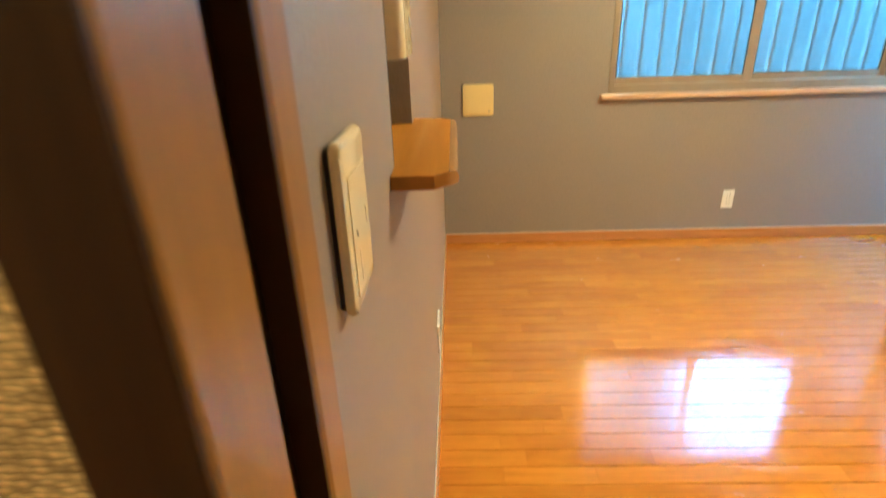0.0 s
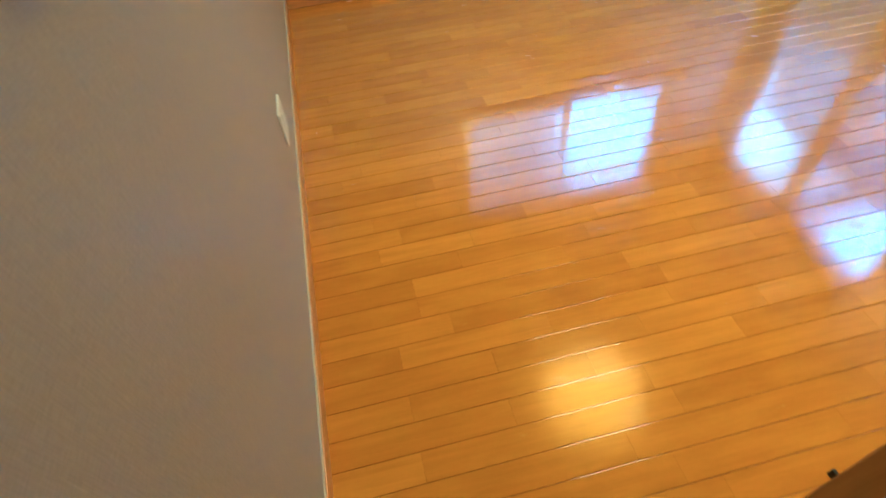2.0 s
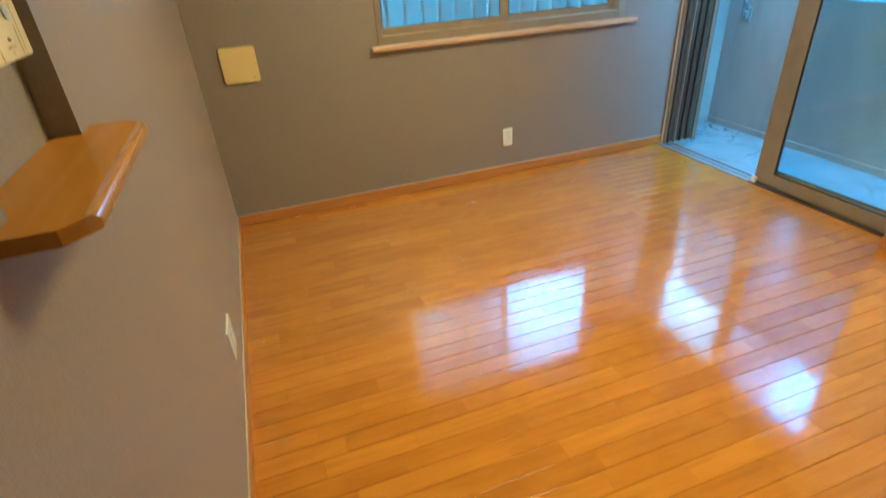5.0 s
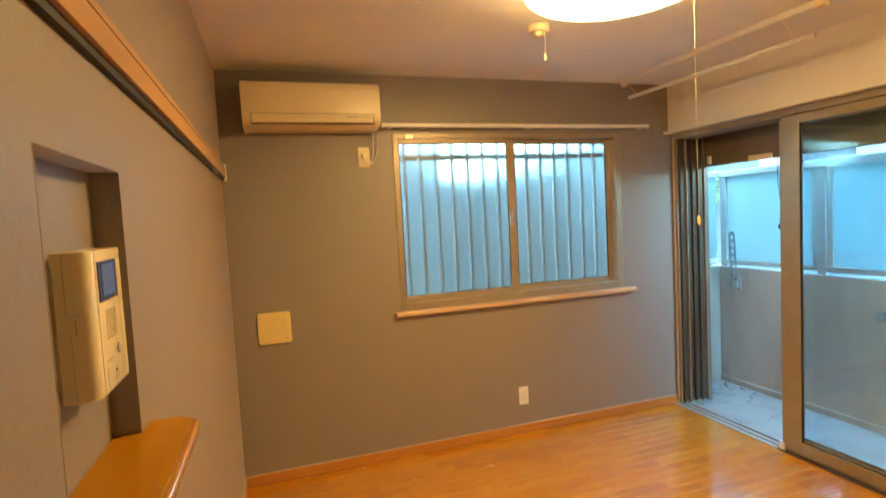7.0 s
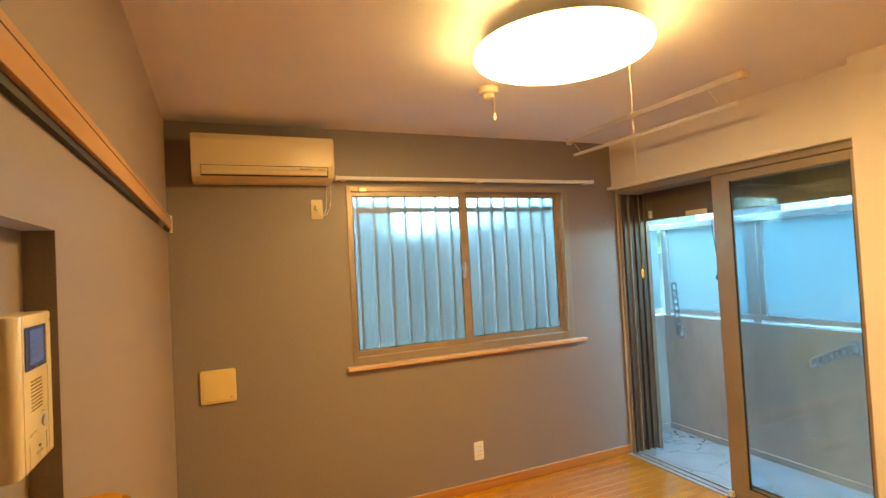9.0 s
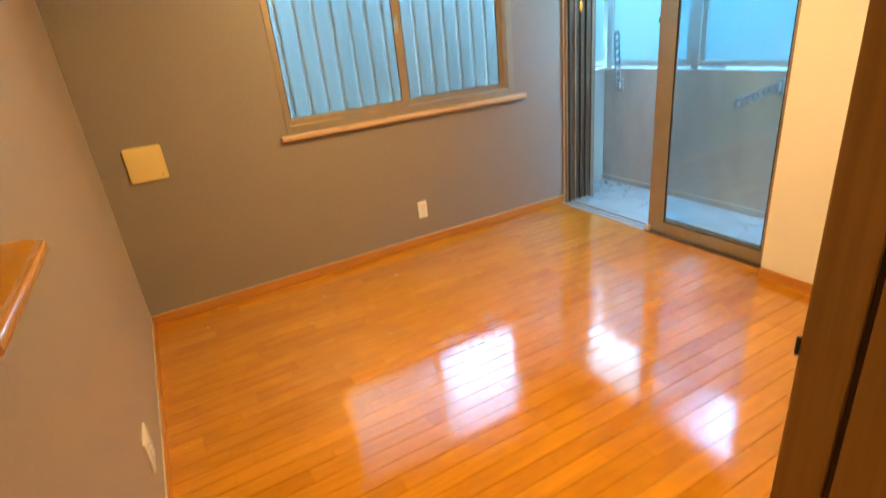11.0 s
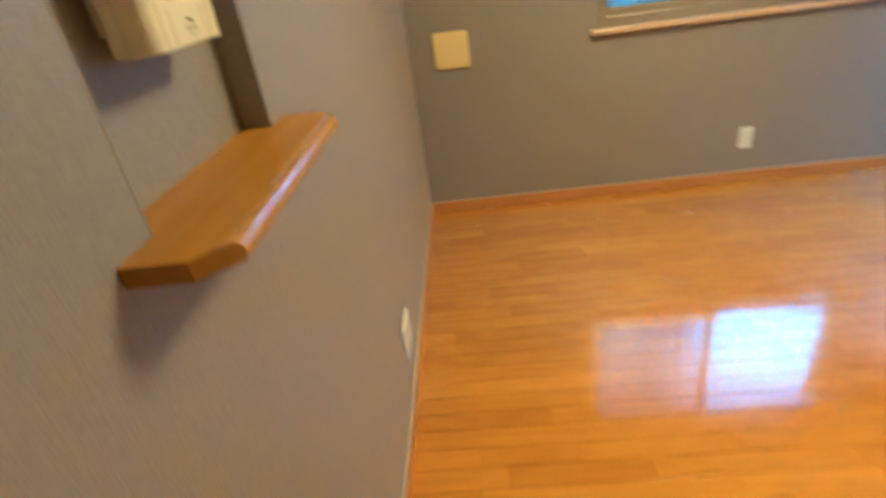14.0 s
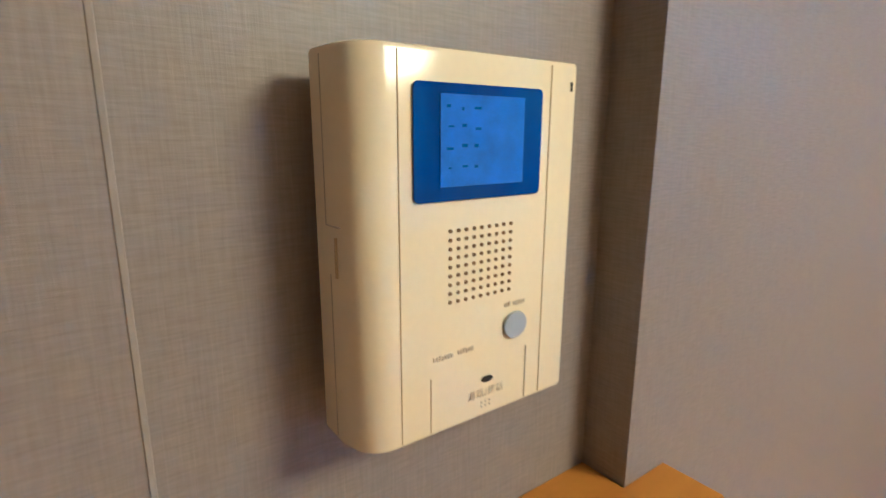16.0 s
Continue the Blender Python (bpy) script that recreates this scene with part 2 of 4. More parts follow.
# Lighter wallpaper tone: the corner's catch of light is in the colour.
LIT_EDGE = Nodes("lit_paper_edge", (0.31, 0.275, 0.245), 0.8).vary((0.31, 0.275, 0.245), 0.15, 60).m
BLUE_PLASTIC = plastic("blue_grey_plastic", (0.38, 0.42, 0.50), 0.3)
GREY_PLASTIC = plastic("grey_plastic", (0.24, 0.26, 0.28), 0.35)
WHITE_METAL = Nodes("white_enamelled_steel", (0.78, 0.76, 0.72), 0.35).vary((0.78, 0.76, 0.72), 0.04).m
BAR = Nodes("grey_painted_bar", (0.15, 0.17, 0.19), 0.5).vary((0.15, 0.17, 0.19), 0.08).m
STEEL = metal("weathered_grey_steel", (0.27, 0.28, 0.30), 0.45, 0.8)
TRACK = metal("worn_pale_aluminium", (0.36, 0.38, 0.40), 0.5, 0.4)
PLASTER = concrete("grey_balcony_render", (0.36, 0.355, 0.345))
CONCRETE = concrete("pale_cracked_concrete", (0.29, 0.31, 0.33), cracks=2.6)
CLEAR = glass("clear_glass")
TINTED = glass("blue_tinted_glass", 0.0, (0.78, 0.90, 0.96))
OBSCURE = glass("obscured_glass", 0.25, (0.66, 0.71, 0.73), 1.3, 210)


# ---- mesh helpers ----
def bm_box(bm, x0, x1, y0, y1, z0, z1, bevel=0.0, segments=2):
    r = bmesh.ops.create_cube(bm, size=1.0)
    vs = r["verts"]
    for v in vs:
        v.co = Vector(((x0 + x1) / 2 + v.co.x * (x1 - x0), (y0 + y1) / 2 + v.co.y * (y1 - y0), (z0 + z1) / 2 + v.co.z * (z1 - z0)))
    if bevel:
        edges = list({e for v in vs for e in v.link_edges})
        bmesh.ops.bevel(bm, geom=edges, offset=bevel, segments=segments, affect="EDGES", profile=0.5)
    return bm


def boxes(*rows, bevel=0.0):
    bm = bmesh.new()
    for r in rows:
        bm_box(bm, *r, bevel=bevel)
    return bm


def prism(points, z0, z1, bevel=0.0, axis="z"):
    """A closed outline drawn up from z0 to z1; axis names the way it is drawn."""
    bm = bmesh.new()
    put = {"z": lambda a, b, c: (a, b, c), "x": lambda a, b, c: (c, a, b), "y": lambda a, b, c: (a, c, b)}[axis]
    low = [bm.verts.new(put(a, b, z0)) for a, b in points]
    high = [bm.verts.new(put(a, b, z1)) for a, b in points]
    bm.faces.new(low[::-1])
    bm.faces.new(high)
    for i in range(len(points)):
        j = (i + 1) % len(points)
        bm.faces.new((low[i], low[j], high[j], high[i]))
    bmesh.ops.recalc_face_normals(bm, faces=bm.faces)
    if bevel:
        bmesh.ops.bevel(bm, geom=list(bm.edges), offset=bevel, segments=2, affect="EDGES", profile=0.5)
    return bm


def rounded(a0, a1, b0, b1, r, n=5):
    """The outline of a rectangle with round corners."""
    pts = []
    for ca, cb, s in ((a1 - r, b1 - r, 0), (a0 + r, b1 - r, 90), (a0 + r, b0 + r, 180), (a1 - r, b0 + r, 270)):
        for k in range(n + 1):
            t = radians(s + 90 * k / n)
            pts.append((ca + r * math.cos(t), cb + r * math.sin(t)))
    return pts


def disc(ca, cb, ra, rb=None, n=24):
    return [(ca + ra * math.cos(2 * math.pi * k / n), cb + (rb or ra) * math.sin(2 * math.pi * k / n)) for k in range(n)]


def tube(points, radius, n=8):
    """A round bar or cord along the points."""
    bm = bmesh.new()
    rings = []
    pts = [Vector(p) for p in points]
    for i, p in enumerate(pts):
        d = (pts[min(i + 1, len(pts) - 1)] - pts[max(i - 1, 0)]).normalized()
        a = d.orthogonal().normalized()
        if abs(d.z) < 0.95:
            a = d.cross(Vector((0, 0, 1))).normalized()
        b = d.cross(a)
        rings.append([bm.verts.new(p + radius * (math.cos(2 * math.pi * k / n) * a + math.sin(2 * math.pi * k / n) * b)) for k in range(n)])
    for r, s in zip(rings, rings[1:]):
        for k in range(n):
            bm.faces.new((r[k], r[(k + 1) % n], s[(k + 1) % n], s[k]))
    bm.faces.new(rings[0][::-1])
    bm.faces.new(rings[-1])
    bmesh.ops.recalc_face_normals(bm, faces=bm.faces)
    return bm


def lathe(profile, cx, cy, n=48):
    """Turns (radius, height) pairs round an upright axis."""
    bm = bmesh.new()
    rings = []
    for r, z in profile:
        rings.append([bm.verts.new((cx + r * math.cos(2 * math.pi * k / n), cy + r * math.sin(2 * math.pi * k / n), z)) for k in range(n)])
    for a, b in zip(rings, rings[1:]):
        for k in range(n):
            bm.faces.new((a[k], a[(k + 1) % n], b[(k + 1) % n], b[k]))
    bm.faces.new(rings[0])
    bm.faces.new(rings[-1])
    bmesh.ops.recalc_face_normals(bm, faces=bm.faces)
    return bm


def merge(*bms):
    out = bmesh.new()
    for b in bms:
        me = bpy.data.meshes.new("tmp")
        b.to_mesh(me)
        out.from_mesh(me)
        bpy.data.meshes.remove(me)
        b.free()
    return out


def mesh_object(name, bm, material, smooth=False):
    me = bpy.data.meshes.new(name)
    bmesh.ops.recalc_face_normals(bm, faces=bm.faces)
    bm.to_mesh(me)
    bm.free()
    me.materials.append(material)
    if smooth:
        for p in me.polygons:
            p.use_smooth = True
        me.set_sharp_from_angle(angle=radians(35))
    return new(name, me)


def part(name, bm, material, parent, label="", smooth=False):
    ob = mesh_object(name, bm, material, smooth)
    ob.parent = parent
    ob.matrix_parent_inverse = parent.matrix_world.inverted()
    return tagged(ob, label)


def thing(name, label, category, at=(0, 0, 0), group=""):
    ob = new(name)
    ob.location = at
    ob.empty_display_size = 0.1
    bpy.context.view_layer.update()
    return tagged(ob, label, category, group)


def setting(name, bm, material, label="", category=""):
    return tagged(mesh_object(name, bm, material), label, category, kind="structure")


# ---- the shell of the room ----
W, BACK, TOP, THICK = 3.13, -2.93, 2.4, 0.14   # far corner, door wall, ceiling height, wall thickness
NX, NY0, NY1, NZ0, NZ1 = -0.045, -2.487, -2.145, 1.165, 1.626   # niche in the long wall
HALL = -5.0

floor = setting("floor", boxes((-0.14, 3.12, -3.07, 0.14, -0.12, -0.004), (-1.5, 2.04, HALL, -3.07, -0.12, -0.004)), JOINT, "glossy orange strip wood floor of an empty room", "floor")
setting("wall_left", boxes(
    (-THICK, 0, -3.085, NY0, 0, TOP), (-THICK, 0, NY1, 0, 0, TOP),
    (-THICK, 0, NY0, NY1, 0, NZ0 - 0.02), (-THICK, 0, NY0, NY1, NZ1, TOP),
    (-THICK, NX, NY0, NY1, NZ0 - 0.02, NZ1)), GREY, "grey woven wallpaper wall with a shallow niche", "wall")
WX0, WX1, WZ0, WZ1 = 0.99, 2.66, 0.93, 2.045   # window opening
setting("wall_far", boxes(
    (-THICK, WX0, 0, 0.16, 0, TOP), (WX1, 3.13, 0, 0.16, 0, TOP),
    (WX0, WX1, 0, 0.16, 0, WZ0), (WX0, WX1, 0, 0.16, WZ1, TOP)), GREY, "grey woven wallpaper wall around a window", "wall")
DY0, DY1, DZ1 = -1.74, -0.012, 2.035   # balcony door opening
setting("wall_right", boxes((2.98, 3.30, BACK - 0.14, DY0, 0, TOP)), CREAM, "cream papered wall beside the balcony door", "wall")
setting("beam", boxes((3.09, 3.30, DY0, 0.0, DZ1 + 0.022, TOP)), CREAM, "cream papered beam above the balcony door", "beam")
setting("trim_beam", boxes((3.045, 3.29, DY0, -0.001, DZ1, DZ1 + 0.022), bevel=0.003), WHITE_METAL, "white painted board under the beam", "trim")
setting("ceiling", boxes((-THICK, 3.30, -3.07, 0.16, TOP, TOP + 0.12), (-1.5, 2.04, HALL - 0.14, -3.07, TOP, TOP + 0.12)), CEILING, "white papered ceiling", "ceiling")
DX0, DX1 = 0.012, 0.945   # inner faces of the doorway
setting("wall_back", boxes((DX1 + 0.03, 2.98, BACK - 0.14, BACK, 0, TOP), (0, DX1 + 0.03, BACK - 0.14, BACK, 2.04, TOP)), GREY, "grey papered wall with the doorway", "wall")
setting("wall_hall_side", boxes((1.9, 2.04, HALL, BACK - 0.14, 0, TOP)), CREAM, "plain wall of the hall", "wall")
setting("wall_hall_end", boxes((-1.5, 2.04, HALL - 0.14, HALL, 0, TOP)), CREAM, "plain end wall of the hall", "wall")
setting("wall_hall_far", boxes((-1.5, -THICK, HALL, HALL + 0.1, 0, TOP), (-1.5, -1.36, HALL + 0.1, -3.09, 0, TOP)), CREAM, "plain wall of the hall", "wall")
setting("wall_hall_left", boxes((-1.36, -0.0145, -3.092, -3.086, 0, TOP), (-1.36, -THICK, -3.086, -3.0, 0, TOP)), TAN, "tan coarse woven wallpaper of the hall", "wall")

BB = 0.06
setting("baseboard_far", boxes((0.009, W, -0.009, 0, 0, BB), bevel=0.002), BASEBOARD, "honey wood baseboard under the grey wall", "baseboard")
setting("baseboard_left", boxes((0, 0.009, -2.915, 0, 0, BB), bevel=0.002), BASEBOARD_Y, "honey wood baseboard along the grey wall", "baseboard")
setting("baseboard_right", boxes((2.971, 2.98, BACK + 0.01, DY0 + 0.003, 0, BB), (2.971, 3.1, DY0, DY0 + 0.003, 0, BB), bevel=0.001), BASEBOARD_Y, "honey wood baseboard under the cream wall", "baseboard")
setting("baseboard_back", boxes((DX1 + 0.06, 2.97, BACK, BACK + 0.009, 0, BB), bevel=0.002), BASEBOARD, "honey wood baseboard of the door wall", "baseboard")
setting("caulk_line_far", boxes((0.004, W, -0.005, -0.0005, BB, BB + 0.003)), CAULK, "pale sealant line above the baseboard", "trim")
setting("caulk_line_left", boxes((0.0005, 0.005, -2.915, 0, BB, BB + 0.003)), CAULK, "pale sealant line above the baseboard", "trim")

# ---- doorway ----
door_1 = thing("door_frame", "reddish brown wooden door frame with grooved jambs", "door frame", (0.47, -3.03, 0))
part("casing", boxes((0.0, 0.022, -3.016, -2.980, 0, 2.07), bevel=0.004), JAMB, door_1)
# Groove strips: the recess shade is put into their dark colour.
part("groove", boxes((0.0, 0.006, -3.052, -3.017, 0, 2.04)), DARK_WOOD_AND_SHADE, door_1, "jamb groove with its shade coloured in")
part("groove", boxes((0.007, 0.0212, -3.0200, -3.0165, 0, 2.04)), DARK_WOOD_AND_SHADE, door_1, "thin dark slat for the shade on the groove side of the casing")
part("jamb", boxes((0.0, 0.020, -3.1035, -3.053, 0, 2.04), bevel=0.003), JAMB, door_1)
# Thin dark sheet on the hall-facing side only.
part("jamb_back", boxes((-0.014, 0.020, -3.108, -3.104, 0, 2.07), bevel=0.001), DARK_WOOD_AND_SHADE, door_1, "dark brown back of the jamb")
part("casing", boxes((DX1, DX1 + 0.05, -2.958, -2.898, 0, 2.07), bevel=0.004), JAMB, door_1)
# Dark colour again stands for the shade in this groove.
part("groove", boxes((DX1 + 0.006, DX1 + 0.05, -2.966, -2.959, 0, 2.04)), DARK_WOOD_AND_SHADE, door_1, "jamb groove with its shade coloured in")
part("jamb", boxes((DX1, DX1 + 0.05, -3.072, -2.967, 0, 2.04), bevel=0.003), JAMB, door_1)
part("jamb_back", boxes((DX1 - 0.012, DX1 + 0.05, -3.13, -3.073, 0, 2.04), bevel=0.005), JAMB, door_1)
part("head", boxes((0.022, DX1, -3.10, -2.966, 2.04, 2.07)), JAMB, door_1)
part("strike", boxes((DX1 + 0.002, DX1 + 0.008, -2.898, -2.892, 0.990, 1.018), bevel=0.002), SLOT, door_1, "small black metal strike")
part("door_stop", boxes((DX1 + 0.002, DX1 + 0.010, -2.8975, -2.886, 0.190, 0.212), bevel=0.002), SLOT, door_1, "small black door stop near the floor")

# ---- window in the far wall ----
win = tagged(thing("window_1", "bronze aluminium sliding window with obscured glass panes", "window", (1.82, 0, 0.93)), kind="structure")
fx0, fx1, fz0, fz1 = WX0, WX1, WZ0 + 0.003, WZ1
part("frame", boxes((fx0, fx0 + 0.028, -0.006, 0.11, fz0, fz1), (fx1 - 0.05, fx1, -0.006, 0.11, fz0, fz1),
                    (fx0 + 0.028, fx1 - 0.05, -0.004, 0.11, fz1 - 0.03, fz1), (fx0 + 0.028, fx1 - 0.05, -0.004, 0.11, fz0, fz0 + 0.05), bevel=0.002), BRONZE, win)


def sash(x0, x1, y, z0, z1, stile_l, stile_r, low, high):
    s = part("sash", boxes((x0, x0 + stile_l, y, y + 0.026, z0, z1), (x1 - stile_r, x1, y, y + 0.026, z0, z1),
                           (x0 + stile_l, x1 - stile_r, y, y + 0.026, z0, z0 + low), (x0 + stile_l, x1 - stile_r, y, y + 0.026, z1 - high, z1), bevel=0.0025), BRONZE, win)
    part("pane", boxes((x0 + stile_l - 0.004, x1 - stile_r + 0.004, y + 0.010, y + 0.015, z0 + low - 0.004, z1 - high + 0.004)), OBSCURE, s, "obscured window glass").visible_shadow = False
    g = 0.005
    part("gasket", boxes((x0 + stile_l, x0 + stile_l + g, y + 0.004, y + 0.009, z0 + low, z1 - high), (x1 - stile_r - g, x1 - stile_r, y + 0.004, y + 0.009, z0 + low, z1 - high),
                         (x0 + stile_l + g, x1 - stile_r - g, y + 0.004, y + 0.009, z0 + low, z0 + low + g), (x0 + stile_l + g, x1 - stile_r - g, y + 0.004, y + 0.009, z1 - high - g, z1 - high)), GASKET, s)
    return s


inner = sash(1.008, 1.82, 0.012, 0.975, 2.02, 0.022, 0.05, 0.045, 0.035)
outer = sash(1.795, 2.62, 0.052, 0.975, 2.02, 0.05, 0.045, 0.045, 0.035)
part("latch", boxes((1.772, 1.790, -0.008, 0.012, 1.43, 1.51), (1.776, 1.786, -0.020, -0.008, 1.46, 1.535), bevel=0.003), ALLOY, win, "grey crescent window latch")
part("clip", boxes((1.07, 1.12, -0.016, -0.004, 2.012, 2.035), bevel=0.003), IVORY, win, "small ivory clip on the frame")
setting("sill_far", boxes((0.945, 2.745, -0.042, 0.02, 0.905, 0.932), bevel=0.006), SILL, "pale orange wooden window sill", "sill")
rail = thing("curtain_rail", "white metal curtain rail above the window", "curtain rail", (1.87, -0.03, 2.08))
part("rail", boxes((0.925, 2.85, -0.075, -0.045, 2.075, 2.097), bevel=0.003), WHITE_METAL, rail)
for x in (0.96, 1.9, 2.80):
    part("bracket", boxes((x, x + 0.025, -0.05, 0, 2.072, 2.095), bevel=0.002), WHITE_METAL, rail)
part("end_cap", boxes((0.917, 0.925, -0.079, -0.041, 2.071, 2.101), bevel=0.002), WHITE_METAL, rail)
part("end_cap", boxes((2.85, 2.858, -0.079, -0.041, 2.071, 2.101), bevel=0.002), WHITE_METAL, rail)

grille = thing("window_grille", "grey steel security bars outside the window", "window grille", (1.8, 0.24, 1.0))
for x in (0.96, 2.69):
    for z in (0.935, 1.905):
        part("bracket", boxes((x, x + 0.02, 0.16, 0.196, z, z + 0.025)), STEEL, grille)
for k in range(16):
    x = 0.98 + k * 0.112
    part("bar", boxes((x + 0.002, x + 0.021, 0.175, 0.195, 0.92, 2.12)), BAR, grille)
part("crossbar", boxes((0.95, 2.72, 0.196, 0.214, 1.90, 1.94)), BAR, grille)
part("crossbar", boxes((0.95, 2.72, 0.196, 0.214, 0.93, 0.965)), BAR, grille)

# ---- balcony door ----
bdoor = tagged(thing("door_2", "bronze aluminium sliding balcony door, one side open", "sliding door", (3.2, -0.88, 0)), kind="structure")
X0 = 3.075
part("frame", boxes((X0 + 0.045, 3.36, DY1 - 0.03, DY1, 0.0, DZ1), (X0, 3.30, DY0, DY0 + 0.035, 0.0, DZ1),
                    (X0 + 0.02, 3.30, DY0 + 0.035, DY1 - 0.03, DZ1 - 0.04, DZ1), (X0 + 0.03, 3.30, DY0 + 0.035, -0.86, -0.03, 0.012), bevel=0.002), BRONZE, bdoor)
part("track", boxes((X0 + 0.03, 3.225, -0.859, DY1 - 0.03, -0.05, -0.012), (X0 + 0.06, X0 + 0.064, -0.859, DY1 - 0.052, -0.012, -0.002), (X0 + 0.115, X0 + 0.119, -0.859, DY1 - 0.052, -0.012, -0.002)), TRACK, bdoor, "worn pale aluminium door track")
for k in range(4):
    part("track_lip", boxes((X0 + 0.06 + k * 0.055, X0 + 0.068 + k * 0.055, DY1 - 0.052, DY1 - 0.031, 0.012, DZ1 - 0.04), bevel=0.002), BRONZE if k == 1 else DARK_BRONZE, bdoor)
    # Plates between the lips: the grooves' shade is put into their colour.
    part("track_groove", boxes((X0 + 0.069 + k * 0.055, X0 + 0.113 + k * 0.055, DY1 - 0.034, DY1 - 0.031, 0.012, DZ1 - 0.04)), DARK_BRONZE, bdoor, "dark plate for the groove shade between the track lips")
part("edge_strip", boxes((X0 + 0.037, X0 + 0.0445, DY1 - 0.010, DY1 - 0.001, 0.0, DZ1 - 0.02), bevel=0.001), CAULK, bdoor, "pale strip along the door frame")
part("threshold", boxes((X0 - 0.002, X0 + 0.029, -0.862, DY1 - 0.005, 0.0, 0.008), bevel=0.003), ALLOY, bdoor, "worn metal threshold")
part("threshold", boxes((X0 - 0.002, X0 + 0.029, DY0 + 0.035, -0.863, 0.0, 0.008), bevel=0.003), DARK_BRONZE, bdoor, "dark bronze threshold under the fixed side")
part("corner_cap", boxes((X0 + 0.006, 3.0985, -0.905, -0.872, 0.0085, 0.045), bevel=0.004), WHITE_PLASTIC, bdoor, "small white guide cap at the foot of the sash")


def door_sash(y0, y1, x, meet=0.055):
    z0, z1, st, lo, hi = 0.014, DZ1 - 0.045, 0.055, 0.075, 0.05
    s = part("sash", boxes((x, x + 0.032, y0, y0 + st, z0, z1), (x, x + 0.032, y1 - meet, y1, z0, z1),
                           (x, x + 0.032, y0 + st, y1 - meet, z0, z0 + lo), (x, x + 0.032, y0 + st, y1 - meet, z1 - hi, z1), bevel=0.003), BRONZE, bdoor)
    part("pane", boxes((x + 0.013, x + 0.018, y0 + st - 0.004, y1 - meet + 0.004, z0 + lo - 0.004, z1 - hi + 0.004)), TINTED, s, "faintly blue door glass").visible_shadow = False
    g = 0.006
    part("gasket", boxes((x + 0.004, x + 0.012, y0 + st, y0 + st + g, z0 + lo, z1 - hi), (x + 0.004, x + 0.012, y1 - meet - g, y1 - meet, z0 + lo, z1 - hi),
                         (x + 0.004, x + 0.012, y0 + st + g, y1 - meet - g, z0 + lo, z0 + lo + g)), GASKET, s)
    return s


door_sash(-1.715, -0.88, 3.10, 0.12)
door_sash(-1.690, -0.90, 3.155)

# ---- balcony ----
BX, BY, BZ = 3.97, 0.40, -0.06
setting("balcony_floor", boxes((3.226, BX + 0.12, -4.2, BY + 0.12, -0.3, BZ)), CONCRETE, "pale cracked concrete balcony floor", "floor")
setting("balcony_wall_far", boxes((BX, BX + 0.12, -4.2, BY, BZ, 0.955)), PLASTER, "low grey rendered balcony wall", "wall")
setting("balcony_wall_end", boxes((3.30, BX + 0.12, BY, BY + 0.12, BZ, 0.955)), PLASTER, "low grey rendered balcony end wall", "wall")
setting("balcony_kerb", boxes((BX - 0.016, BX, -4.2, BY - 0.001, BZ, BZ + 0.05), (3.30, BX - 0.016, BY - 0.016, BY - 0.001, BZ, BZ + 0.05), bevel=0.005), PLASTER, "raised render kerb along the balcony wall", "kerb")
setting("wall_outer", boxes((3.30, 3.36, -4.2, DY0, BZ, 2.9), (3.30, 3.36, DY0, 0.16, DZ1, 2.9), (3.13, 3.36, -0.011, 0.5, BZ, 2.9)), PLASTER, "grey rendered outside wall", "wall")
n = Nodes("frosted_acrylic", (0.80, 0.90, 0.93), 0.5)
tr = n.add("ShaderNodeBsdfTranslucent", Color=(0.40, 0.50, 0.52, 1))
mx = n.add("ShaderNodeMixShader", Fac=0.78)
n.link(n.b.outputs[0], mx.inputs[1])
n.link(tr.outputs[0], mx.inputs[2])
n.link(mx.outputs[0], n.t.nodes["Material Output"].inputs[0])
n.vary((0.45, 0.56, 0.60), 0.06, 1.2)
FROST = n.m

screen = thing("balcony_screen", "frosted acrylic screen in pale metal frames on the balcony wall", "balcony screen", (BX + 0.06, -1.0, 0.955))
SX0, SX1, SZ0, SZ1 = BX + 0.03, BX + 0.075, 0.957, 1.73
POSTS = [BY - 0.02, -0.48, -1.44, -2.40, -3.36]
for y in POSTS:
    part("post", boxes((SX0, SX1, y - 0.03, y + 0.03, SZ0, SZ1), bevel=0.004), ALLOY, screen)
    if y < 0:
        for side in (-1, 1):
            part("stile", boxes((SX0 + 0.008, SX1 - 0.008, y + side * 0.052 - 0.021, y + side * 0.052 + 0.021, SZ0 + 0.06, SZ1 - 0.002), bevel=0.003), ALLOY, screen)
part("top_rail", boxes((SX0 - 0.012, SX1 + 0.012, -4.2, BY + 0.02, SZ1, SZ1 + 0.055), bevel=0.006), ALLOY, screen)
for a, b in zip(POSTS, POSTS[1:]):
    part("bottom_rail", boxes((SX0, SX1, b + 0.03, a - 0.03, SZ0 + 0.02, SZ0 + 0.06), bevel=0.003), ALLOY, screen)
    part("panel", boxes((SX0 + 0.018, SX0 + 0.024, b + 0.03, a - 0.03, SZ0 + 0.06, SZ1 - 0.002)), FROST, screen, "frosted bluish acrylic panel")
part("post", boxes((3.40, 3.46, BY + 0.035, BY + 0.08, SZ0, SZ1), bevel=0.004), ALLOY, screen)
part("bottom_rail", boxes((3.46, SX0, BY + 0.035, BY + 0.08, SZ0 + 0.02, SZ0 + 0.06), bevel=0.003), WHITE_METAL, screen)
part("top_rail", boxes((3.38, SX0 - 0.012, BY + 0.02, BY + 0.09, SZ1, SZ1 + 0.055), bevel=0.006), ALLOY, screen)
